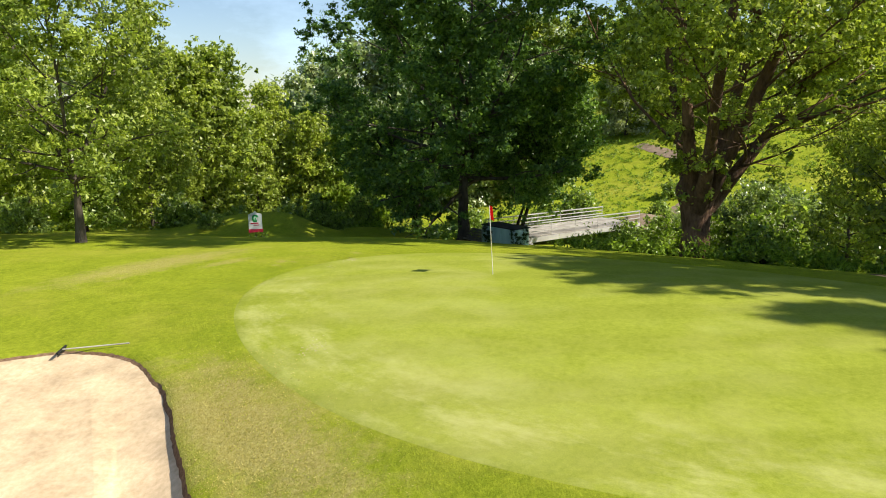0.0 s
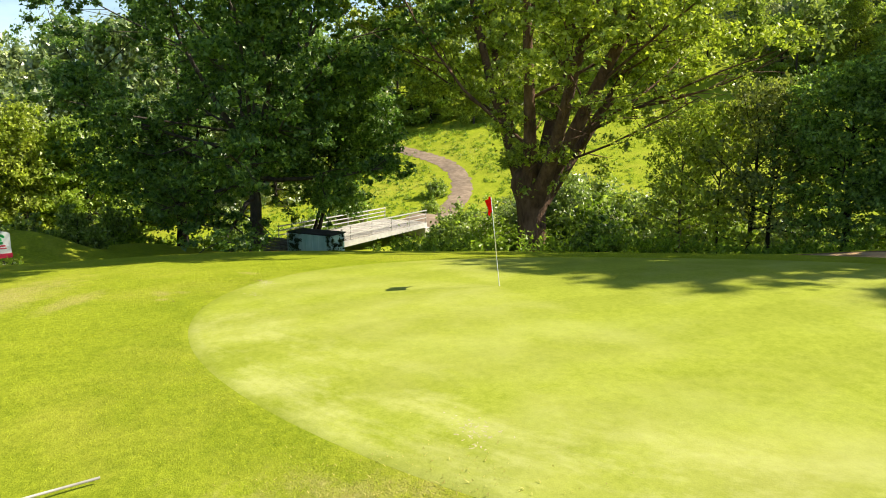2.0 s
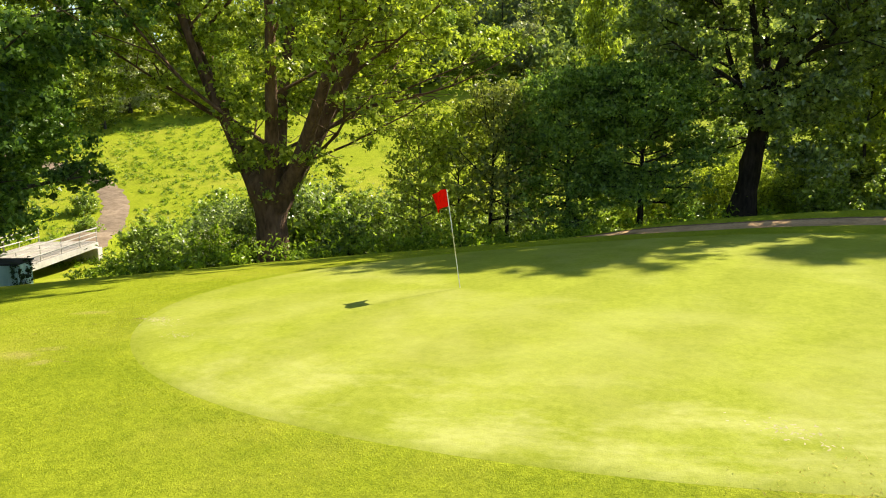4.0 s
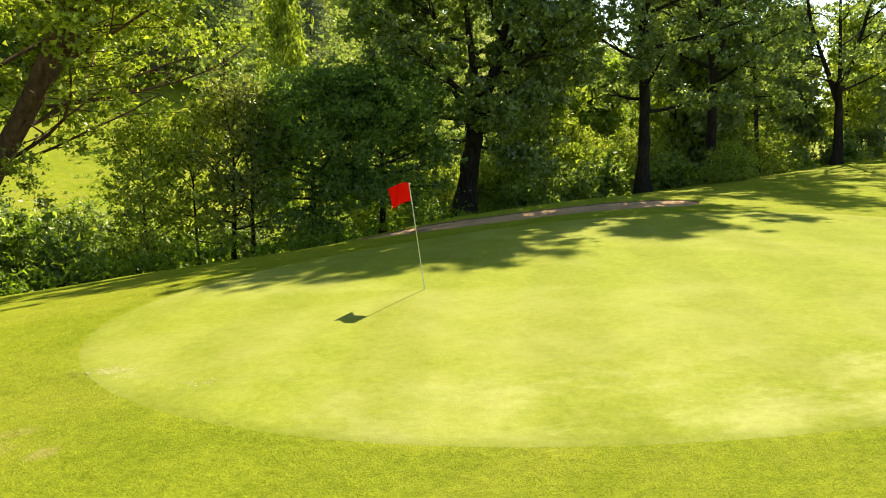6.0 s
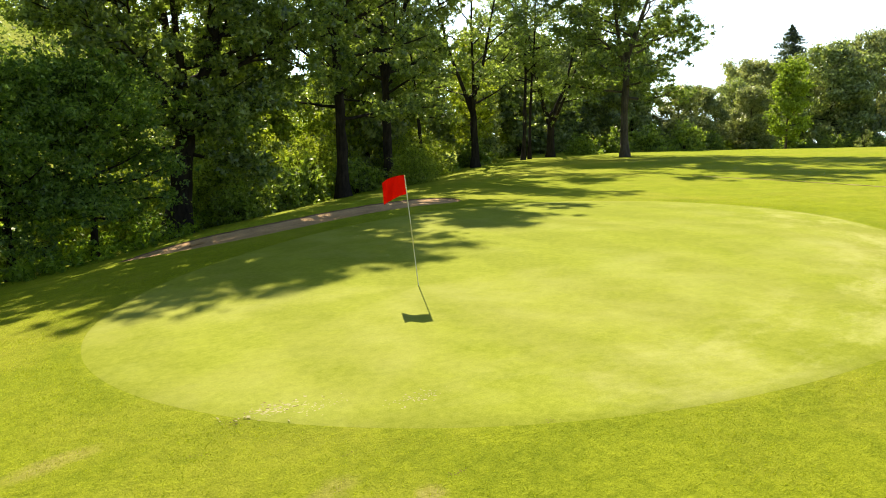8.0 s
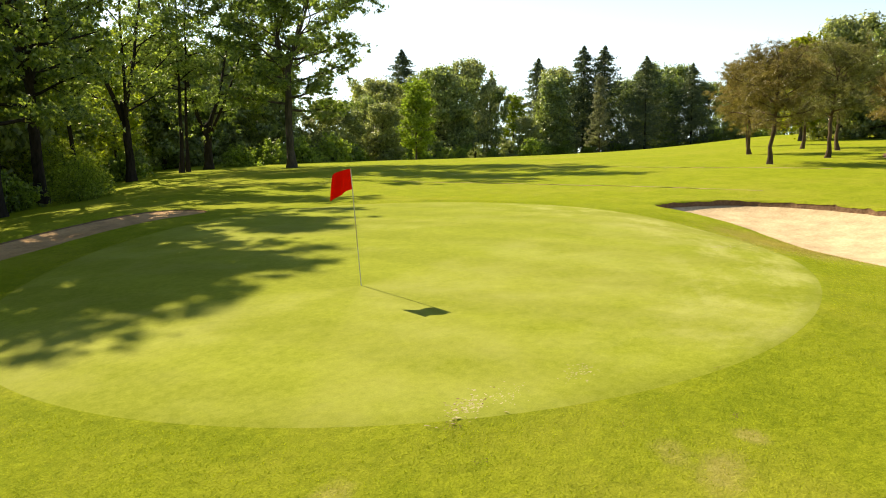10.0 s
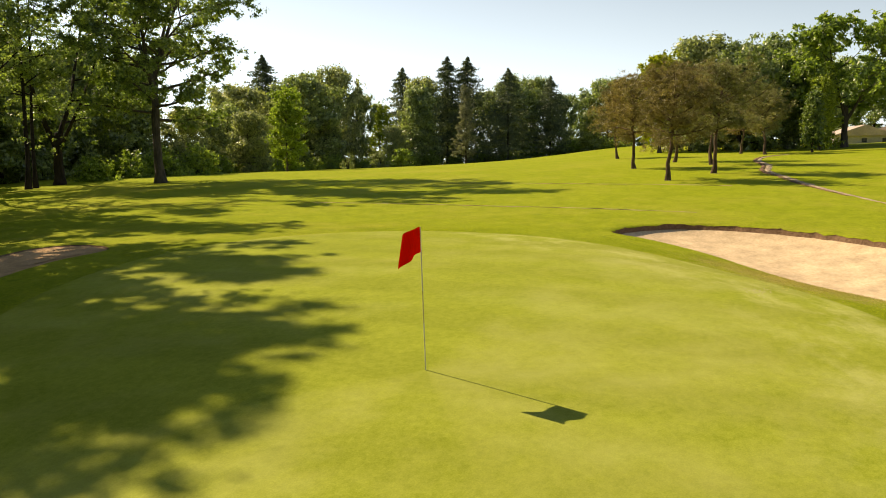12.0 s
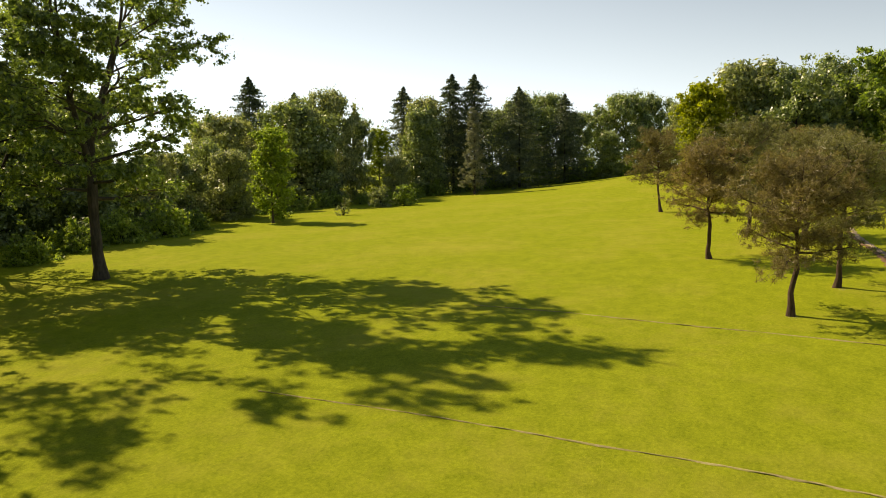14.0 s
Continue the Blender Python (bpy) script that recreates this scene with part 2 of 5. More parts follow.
M_SOIL = plain_mat("lip_soil", [(0.3, (0.13, 0.078, 0.046)), (0.7, (0.30, 0.195, 0.120))], 12, 0.95, 0, 0.9, 40, 0.03, spec=0.05)
M_DIRT = plain_mat("bare_dirt", [(0.3, (0.28, 0.21, 0.13)), (0.7, (0.46, 0.37, 0.25))], 6, 0.95, 0, 0.7, 30, 0.02)
M_STRAW = plain_mat("dry_straw", [(0.3, (0.33, 0.30, 0.13)), (0.7, (0.52, 0.46, 0.28))], 14, 0.95, 0, 0.3, 60, 0.004)
M_SCAR = plain_mat("dry_scar", [(0.3, (0.28, 0.28, 0.06)), (0.7, (0.46, 0.38, 0.21))], 5, 0.95, 0, 0.5, 30, 0.01, spec=0.05)
M_TRACK = plain_mat("track_gravel", [(0.3, (0.17, 0.12, 0.08)), (0.7, (0.33, 0.25, 0.175))], 1.6, 0.95, 0, 0.7, 20, 0.03)
M_BARK = plain_mat("grey_bark", [(0.3, (0.045, 0.036, 0.028)), (0.7, (0.14, 0.115, 0.09))], 5, 0.95, 0, 1.0, 9, 0.08, (1, 1, 0.25))
M_BARK_DARK = plain_mat("dark_bark", [(0.3, (0.014, 0.011, 0.009)), (0.7, (0.058, 0.047, 0.038))], 5, 0.95, 0, 1.0, 9, 0.08, (1, 1, 0.25), spec=0.1)
M_BARK_RED = plain_mat("red_brown_bark", [(0.3, (0.07, 0.038, 0.023)), (0.7, (0.23, 0.135, 0.083))], 4, 0.95, 0, 1.0, 7, 0.12, (1, 1, 0.3))
M_BARK_PINE = plain_mat("brown_pine_bark", [(0.3, (0.05, 0.032, 0.022)), (0.7, (0.17, 0.11, 0.075))], 4, 0.95, 0, 1.0, 7, 0.12, (1, 1, 0.3))
L_OAK = leaf_mat("oak_leaves", (0.086, 0.150, 0.044), (0.275, 0.365, 0.104), 0.55, 0.07)
L_ALDER = leaf_mat("alder_leaves", (0.110, 0.180, 0.052), (0.295, 0.390, 0.120), 0.55, 0.08)
L_LIGHT = leaf_mat("poplar_leaves", (0.165, 0.240, 0.036), (0.420, 0.500, 0.085), 0.44, 0.03)
L_BRIGHT = leaf_mat("birch_leaves", (0.189, 0.285, 0.045), (0.364, 0.480, 0.090), 0.5, 0.03)
# willow grey-green, greyed and lightened further by distance haze in the colour
L_SILVER = leaf_mat("willow_leaves", (0.210, 0.260, 0.125), (0.430, 0.470, 0.250), 0.4, 0.05)
L_MID = leaf_mat("mixed_leaves", (0.140, 0.220, 0.044), (0.350, 0.460, 0.100), 0.52, 0.05)
L_HAZEL = leaf_mat("hazel_leaves", (0.110, 0.210, 0.050), (0.330, 0.470, 0.115), 0.54, 0.03)
L_BROWN = leaf_mat("alder_dull_leaves", (0.120, 0.155, 0.038), (0.320, 0.355, 0.105), 0.48, 0.04)
L_WOODS = leaf_mat("hill_leaves", (0.125, 0.175, 0.055), (0.330, 0.400, 0.120), 0.44, 0.02)
# paler and bluer than the trees' own green: haze put into the colour
L_RING = leaf_mat("hazed_edge_leaves", (0.165, 0.235, 0.095), (0.385, 0.460, 0.190), 0.4, 0.07)
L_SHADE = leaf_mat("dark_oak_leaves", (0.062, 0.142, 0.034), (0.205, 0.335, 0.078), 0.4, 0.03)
# oak green with the haze of distance painted in, lighter and greyer
L_FAR = leaf_mat("hazed_far_leaves", (0.120, 0.180, 0.078), (0.310, 0.390, 0.155), 0.42, 0.08)
L_YELLOW = leaf_mat("golden_leaves", (0.300, 0.340, 0.020), (0.470, 0.500, 0.045), 0.45, 0.03)
L_PINE = leaf_mat("pine_needles", (0.110, 0.094, 0.040), (0.315, 0.255, 0.125), 0.36, 0.03)
L_PINE_GREEN = leaf_mat("green_pine_needles", (0.100, 0.106, 0.046), (0.280, 0.276, 0.132), 0.36, 0.03)
# fir green lightened and blued, aerial haze carried by the base colour
L_FIR = leaf_mat("hazed_fir_needles", (0.070, 0.105, 0.078), (0.170, 0.215, 0.140), 0.25, 0.04)
L_GREY = leaf_mat("cypress_needles", (0.200, 0.220, 0.190), (0.380, 0.400, 0.340), 0.3, 0.03)
L_WEED = leaf_mat("weed_leaves", (0.115, 0.200, 0.020), (0.270, 0.390, 0.050), 0.45, 0.02)
L_FLOWER = leaf_mat("white_flowers", (0.550, 0.530, 0.420), (0.750, 0.740, 0.620), 0.3, 0.03)
L_IVY = leaf_mat("ivy_leaves", (0.012, 0.035, 0.008), (0.035, 0.075, 0.016), 0.25, 0.05)
M_METAL = plain_mat("pale_painted_steel", [(0.3, (0.36, 0.35, 0.34)), (0.7, (0.52, 0.50, 0.49))], 3, 0.5, 0.1, 0.2, 30, 0.004)
M_DECK = plain_mat("bridge_deck", [(0.3, (0.34, 0.31, 0.27)), (0.7, (0.50, 0.46, 0.41))], 4, 0.8, 0, 0.5, 30, 0.01)
M_CONCRETE = plain_mat("concrete", [(0.3, (0.33, 0.31, 0.28)), (0.7, (0.50, 0.48, 0.44))], 3, 0.9, 0, 0.5, 30, 0.01)
M_BOX = plain_mat("weathered_green_panel", [(0.3, (0.34, 0.54, 0.48)), (0.7, (0.56, 0.74, 0.67))], 2.2, 0.7, 0, 0.3, 20, 0.01, (1, 1, 0.3))
M_ROOF = plain_mat("dark_roof_felt", [(0.3, (0.018, 0.02, 0.022)), (0.7, (0.05, 0.05, 0.05))], 5, 0.9, 0, 0.4, 40, 0.01)
M_WOOD = plain_mat("grey_wood", [(0.3, (0.12, 0.10, 0.08)), (0.7, (0.27, 0.235, 0.195))], 6, 0.9, 0, 0.6, 20, 0.01, (1, 1, 0.2))
M_FLAG = leaf_mat("red_flag_cloth", (0.55, 0.012, 0.010), (0.58, 0.014, 0.012), 0.2, 0.0)
M_WHITE = plain_mat("white_paint", [(0.3, (0.72, 0.72, 0.70)), (0.7, (0.82, 0.82, 0.80))], 8, 0.5, 0, 0.1, 40, 0.002)
M_YELLOW = plain_mat("pale_yellow_pole", [(0.3, (0.62, 0.56, 0.33)), (0.7, (0.72, 0.66, 0.42))], 8, 0.4, 0, 0.1, 40, 0.002)
M_BLACK = plain_mat("black_rubber", [(0.3, (0.012, 0.012, 0.012)), (0.7, (0.03, 0.03, 0.03))], 8, 0.6, 0, 0.1, 40, 0.002)
M_SIGN_GREEN = plain_mat("sign_green", [(0.3, (0.03, 0.40, 0.10)), (0.7, (0.04, 0.48, 0.13))], 8, 0.5, 0, 0.05, 40, 0.002)
M_SIGN_RED = plain_mat("sign_red", [(0.3, (0.45, 0.02, 0.05)), (0.7, (0.55, 0.03, 0.07))], 8, 0.5, 0, 0.05, 40, 0.002)
M_TILE = plain_mat("pale_roof_tiles", [(0.3, (0.48, 0.37, 0.30)), (0.7, (0.62, 0.50, 0.42))], 3, 0.9, 0, 0.6, 8, 0.03)
M_PLASTER = plain_mat("pale_plaster", [(0.3, (0.50, 0.45, 0.38)), (0.7, (0.62, 0.57, 0.49))], 2, 0.9, 0, 0.3, 20, 0.01)
M_PANE = plain_mat("dark_window_glass", [(0.3, (0.02, 0.025, 0.03)), (0.7, (0.04, 0.045, 0.05))], 2, 0.1, 0, 0.02, 20, 0.002, spec=0.6)


# ---- mesh helpers ----
def mesh_np(name, verts, faces, mat, smooth=False):
    """A mesh from arrays of places and of faces that all have the same number of corners."""
    verts, faces = np.asarray(verts, np.float32), np.asarray(faces, np.int32)
    me = bpy.data.meshes.new(name)
    me.vertices.add(len(verts))
    me.vertices.foreach_set("co", verts.ravel())
    n, k = faces.shape
    me.loops.add(n * k)
    me.loops.foreach_set("vertex_index", faces.ravel())
    me.polygons.add(n)
    me.polygons.foreach_set("loop_start", np.arange(0, n * k, k, dtype=np.int32))
    me.polygons.foreach_set("use_smooth", np.full(n, smooth))
    me.materials.append(mat)
    me.update(calc_edges=True)
    me.validate()
    return me


def child(name, me, parent, label=""):
    ob = new(name, me)
    ob.parent = parent
    return tagged(ob, label) if label else ob


def part(name, bm, mat, parent, label="", smooth=False):
    me = bpy.data.meshes.new(name)
    bmesh.ops.recalc_face_normals(bm, faces=bm.faces)
    for f in bm.faces:
        f.smooth = smooth
    bm.to_mesh(me)
    bm.free()
    me.materials.append(mat)
    return child(name, me, parent, label)


def box_bm(bm, cx, cy, cz, sx, sy, sz, bevel=0.0, rot=None):
    """A bevelled block about (cx, cy, cz)."""
    made = bmesh.ops.create_cube(bm, size=1.0)["verts"]
    for v in made:
        v.co = Vector((v.co.x * sx, v.co.y * sy, v.co.z * sz))
    if bevel:
        es = list({e for v in made for e in v.link_edges})
        made = list({v for f in bmesh.ops.bevel(bm, geom=es, offset=bevel, segments=2, affect="EDGES")["faces"] for v in f.verts} | {v for v in made if v.is_valid})
    for v in made:
        v.co = (rot @ v.co if rot else v.co) + Vector((cx, cy, cz))
    return made


def tubes(paths, sides=7):
    """Tapered tubes along lists of (place, radius); returns places and faces."""
    V, F, base = [], [], 0
    ang = np.arange(sides) * 2 * math.pi / sides
    for path in paths:
        P = np.array([p for p, r in path], float)
        R = np.array([r for p, r in path], float)
        T = np.gradient(P, axis=0)
        T /= np.linalg.norm(T, axis=1, keepdims=True) + 1e-9
        ref = np.where(np.abs(T[:, 2:3]) > 0.9, [[1.0, 0, 0]], [[0, 0, 1.0]])
        A = np.cross(T, ref)
        A /= np.linalg.norm(A, axis=1, keepdims=True) + 1e-9
        B = np.cross(T, A)
        ring = P[:, None] + R[:, None, None] * (A[:, None] * np.cos(ang)[None, :, None] + B[:, None] * np.sin(ang)[None, :, None])
        n = len(P)
        V.append(ring.reshape(-1, 3))
        i, j = np.meshgrid(np.arange(n - 1), np.arange(sides), indexing="ij")
        a, b = i * sides + j, i * sides + (j + 1) % sides
        F.append(base + np.stack([a, b, b + sides, a + sides], -1).reshape(-1, 4))
        base += n * sides
    return np.concatenate(V), np.concatenate(F)


def leaves(rng, centres, radii, per, size, flat=0.65, width=0.36, up=0.5, tri=False, form=0.8):
    """Single folded leaves round clump centres; returns places and triangles."""
    centres, radii = np.asarray(centres, float), np.asarray(radii, float)
    n = len(centres) * per
    c, r = np.repeat(centres, per, 0), np.repeat(radii, per)
    d = rng.normal(size=(n, 3))
    d /= np.linalg.norm(d, axis=1, keepdims=True)
    d *= np.minimum(np.abs(rng.normal(0, 0.62, n)) + 0.05, 1.7 if form < 1.0 else 1.1)[:, None]
    # every spray has its own long and short way
    odd = np.repeat(rng.uniform(0.55, 1.45, (len(centres), 3)), per, 0)
    p = c + d * r[:, None] * odd * np.array([1, 1, flat])
    nor = rng.normal(size=(n, 3)) + d * form
    nor[:, 2] += up
    nor /= np.linalg.norm(nor, axis=1, keepdims=True)
    a = np.cross(nor, rng.normal(size=(n, 3)))
    a /= np.linalg.norm(a, axis=1, keepdims=True) + 1e-9
    b = np.cross(nor, a)
    s = (size * rng.uniform(0.65, 1.35, n))[:, None]
    if tri:
        V = np.stack([p - a * s * 0.5 + b * s * width, p - a * s * 0.5 - b * s * width, p + a * s * 0.6], 1)
        return V.reshape(-1, 3), np.arange(3 * n).reshape(-1, 3)
    V = np.stack([p - a * s * 0.5, p + b * s * width + nor * s * 0.12, p + a * s * 0.5, p - b * s * width + nor * s * 0.12], 1)
    k = np.arange(n)[:, None] * 4
    F = np.concatenate([k + [[0, 1, 2]], k + [[0, 2, 3]]])
    return V.reshape(-1, 3), F


def closed_curve(points, n):
    """A closed smooth curve through some plan points."""
    P = np.array(points, float)
    m = len(P)
    out = []
    for i in range(n):
        s = i * m / n
        k, f = int(s), s - int(s)
        a, b, c, d = (P[(k + o) % m] for o in (-1, 0, 1, 2))
        out.append(0.5 * (2 * b + (c - a) * f + (2 * a - 5 * b + 4 * c - d) * f * f + (3 * b - a - 3 * c + d) * f ** 3))
    return np.array(out)


def open_curve(points, n):
    P = np.array(points, float)
    s = np.linspace(0, len(P) - 1, n)
    Q = np.concatenate([[2 * P[0] - P[1]], P, [2 * P[-1] - P[-2]]])
    out = []
    for v in s:
        k = min(int(v), len(P) - 2)
        f = v - k
        a, b, c, d = Q[k:k + 4]
        out.append(0.5 * (2 * b + (c - a) * f + (2 * a - 5 * b + 4 * c - d) * f * f + (3 * b - a - 3 * c + d) * f ** 3))
    return np.array(out)


def inside(poly, x, y):
    """Whether places lie in a closed plan curve."""
    x, y = np.asarray(x, float), np.asarray(y, float)
    hit = np.zeros(x.shape, bool)
    for (x0, y0), (x1, y1) in zip(poly, np.roll(poly, -1, 0)):
        if y0 != y1:
            hit ^= ((y0 > y) != (y1 > y)) & (x < (x1 - x0) * (y - y0) / (y1 - y0) + x0)
    return hit


# ---- the ground ----
def softp(v, s):
    return s * np.logaddexp(0, np.asarray(v, float) / s)


def ground_z(x, y):
    """Height of the land: a green on a slope that falls to a creek, with a fairway rising the other way and a wooded hill beyond."""
    x, y = np.asarray(x, float), np.asarray(y, float)
    u = -0.70 * x + 0.55 * y
    z = 0.32 * np.tanh(x / 8) + 0.06 * softp(np.minimum(x, 260) - 18, 5) - 0.026 * softp(np.minimum(x, 260) - 57, 8) - 0.00035 * np.clip(x, 0, 260) * np.clip(y, -60, 90)
    z = z - 0.018 * softp(-y - 2, 1.5) * np.exp(-np.maximum(-y - 12, 0) / 10)
    z = z - 0.20 * softp(u - 5, 3) - 0.08 * softp(u - 13, 3) + 0.28 * softp(u - 37, 5)
    z = z - 0.12 * softp(-x - 14, 3) / (1 + np.exp(np.clip((y + 6) / 3.0, -50, 50))) * np.exp(-np.maximum(-x - 30, 0) / 30)
    s = np.clip((y + 25) / 70, 0, 1)
    z = z + s * s * (3 - 2 * s) * 0.25 * softp(np.minimum(u, 140) - 50, 6)
    z = z + 50 * np.exp(-(((x + 130) / 145) ** 2 + ((y - 250) / 105) ** 2))
    # hollow round the bunker beside the green, ridge behind the other one, mound behind the sign, bank at the bridge
    al, ac = (x - 13.5) * 0.82 + (y + 7) * 0.57, -(x - 13.5) * 0.57 + (y + 7) * 0.82
    z = z - 0.85 * np.exp(-(al / 7) ** 2 - (ac / 3.5) ** 2)
    rl, rc = (x - 3) * 0.96 + (y - 18.6) * 0.27, -(x - 3) * 0.27 + (y - 18.6) * 0.96
    z = z + 0.35 * np.exp(-(rl / 6.5) ** 4 - (rc / 1.45) ** 2)
    mu, mv = (x + 32.2) * 0.5 + (y + 13.3) * 0.87, -(x + 32.2) * 0.87 + (y + 13.3) * 0.5
    z = z + 2.4 * np.exp(-np.where(mu < 0, (mu / 8.2) ** 2, (np.abs(mu) / 4.6) ** 3) - (mv / 3.4) ** 2)
    z = z - 0.3 / (1 + np.exp(np.clip((x + 8) / 1.5, -40, 40))) / (1 + np.exp(np.clip((y - 6) / 2, -40, 40)))
    z = z + 1.5 * np.exp(-((x + 38.5) / 6.5) ** 2 - ((y + 7) / 5) ** 2)
    z = z - 1.2 * np.exp(-((x - 160) / 17) ** 2 - ((y + 28) / 13) ** 2)
    z = z + 1.5 * np.exp(-((x + 50.5) / 4) ** 2 - ((y - 20.5) / 4) ** 2)
    z = z + 1.6 * np.exp(-((x - 150) / 40) ** 2 - ((y - 16) / 17) ** 2)
    return z


def on_ground(x, y, lift=0.0):
    return float(ground_z(x, y)) + lift


def axis_steps(lo, hi, fine_lo, fine_hi, step):
    mid = np.arange(fine_lo, fine_hi + step / 2, step)
    def tail(length):
        out, d, s = [], 0.0, step
        while d < length:
            s *= 1.16
            d += s
            out.append(d)
        return np.array(out)
    return np.concatenate([(fine_lo - tail(fine_lo - lo))[::-1], mid, fine_hi + tail(hi - fine_hi)])


GREEN_MID, GREEN_TURN = (4.82, 2.6), radians(37.3)
def green_curve(grow=0.0, n=160):
    a = np.arange(n) * 2 * math.pi / n
    p, q = (11.85 + grow) * np.cos(a), (8.7 + grow) * np.sin(a)
    return np.stack([GREEN_MID[0] + p * math.cos(GREEN_TURN) - q * math.sin(GREEN_TURN), GREEN_MID[1] + p * math.sin(GREEN_TURN) + q * math.cos(GREEN_TURN)], -1)


BUNKER_EAST = closed_curve([(17.5, 0.1), (19.9, -0.5), (21.2, -2.4), (21, -4.8), (19.4, -7.6), (16, -10.6), (11.5, -13), (7.8, -13), (6.2, -10.8), (6.6, -8.8), (8.3, -7.4), (10.6, -6.4), (13, -5.3), (15.2, -3.6), (16.4, -1.7)], 420)
BUNKER_NORTH = closed_curve([(8.9, 15.3), (9.9, 17.2), (9.2, 18.6), (6.5, 18.2), (3.8, 17.5), (1.4, 16.9), (-1.3, 16.5), (-3.4, 16.2), (-4.6, 14.9), (-3.4, 14.1), (-1.2, 13.3), (1.2, 13.6), (3.8, 14.6), (6.6, 15.3)], 300)

xs, ys = axis_steps(-900, 900, -36, 62, 0.5), axis_steps(-900, 900, -24, 62, 0.5)
GX, GY = np.meshgrid(xs, ys, indexing="ij")
GZ = ground_z(GX, GY)
wave = np.array([noise.noise((x * 0.35, y * 0.35, 0)) for x, y in zip(GX.ravel(), GY.ravel())]).reshape(GX.shape)
GZ = GZ + 0.03 * wave * (np.hypot(GX, GY) > 14)
i, j = np.meshgrid(np.arange(len(xs) - 1), np.arange(len(ys) - 1), indexing="ij")
quad = np.stack([i * len(ys) + j, (i + 1) * len(ys) + j, (i + 1) * len(ys) + j + 1, i * len(ys) + j + 1], -1).reshape(-1, 4)
mx, my = (xs[i] + xs[i + 1]).ravel() / 2, (ys[j] + ys[j + 1]).ravel() / 2
cut = inside(BUNKER_EAST, GX, GY) | inside(BUNKER_NORTH, GX, GY)
keep = ~cut.ravel()[quad].any(1)
ground = new("ground", mesh_np("ground", np.stack([GX.ravel(), GY.ravel(), GZ.ravel()], -1), quad[keep], M_ROUGH, True))
tagged(ground, "mown yellow-green golf course turf sloping to a wooded creek", "ground", kind="structure")


def sheet(name, rim, rings, mat, lift, edge, label, category):
    """A turf sheet within a plan curve, following the land."""
    mid = rim.mean(0)
    V = [(*mid, on_ground(*mid) + lift)]
    n = len(rim)
    for k in range(1, rings + 1):
        p = mid + (rim - mid) * k / rings
        V += [(a, b, c + (lift if k < rings else edge)) for (a, b), c in zip(p, ground_z(p[:, 0], p[:, 1]))]
    F = []
    for k in range(rings):
        for q in range(n):
            r = (q + 1) % n
            if k == 0:
                F.append((0, 1 + q, 1 + r, 1 + r))
            else:
                a = 1 + (k - 1) * n
                F.append((a + q, a + n + q, a + n + r, a + r))
    bm = bmesh.new()
    vs = [bm.verts.new(v) for v in V]
    for f in F:
        bm.faces.new([vs[t] for t in dict.fromkeys(f)])
    me = bpy.data.meshes.new(name)
    for f in bm.faces:
        f.smooth = True
    bm.to_mesh(me)
    bm.free()
    me.materials.append(mat)
    return tagged(new(name, me), label, category, kind="structure")


sheet("putting_green", green_curve(0.0), 48, M_GREEN, 0.018, -0.03, "smooth light yellow-green oval putting green", "putting green")


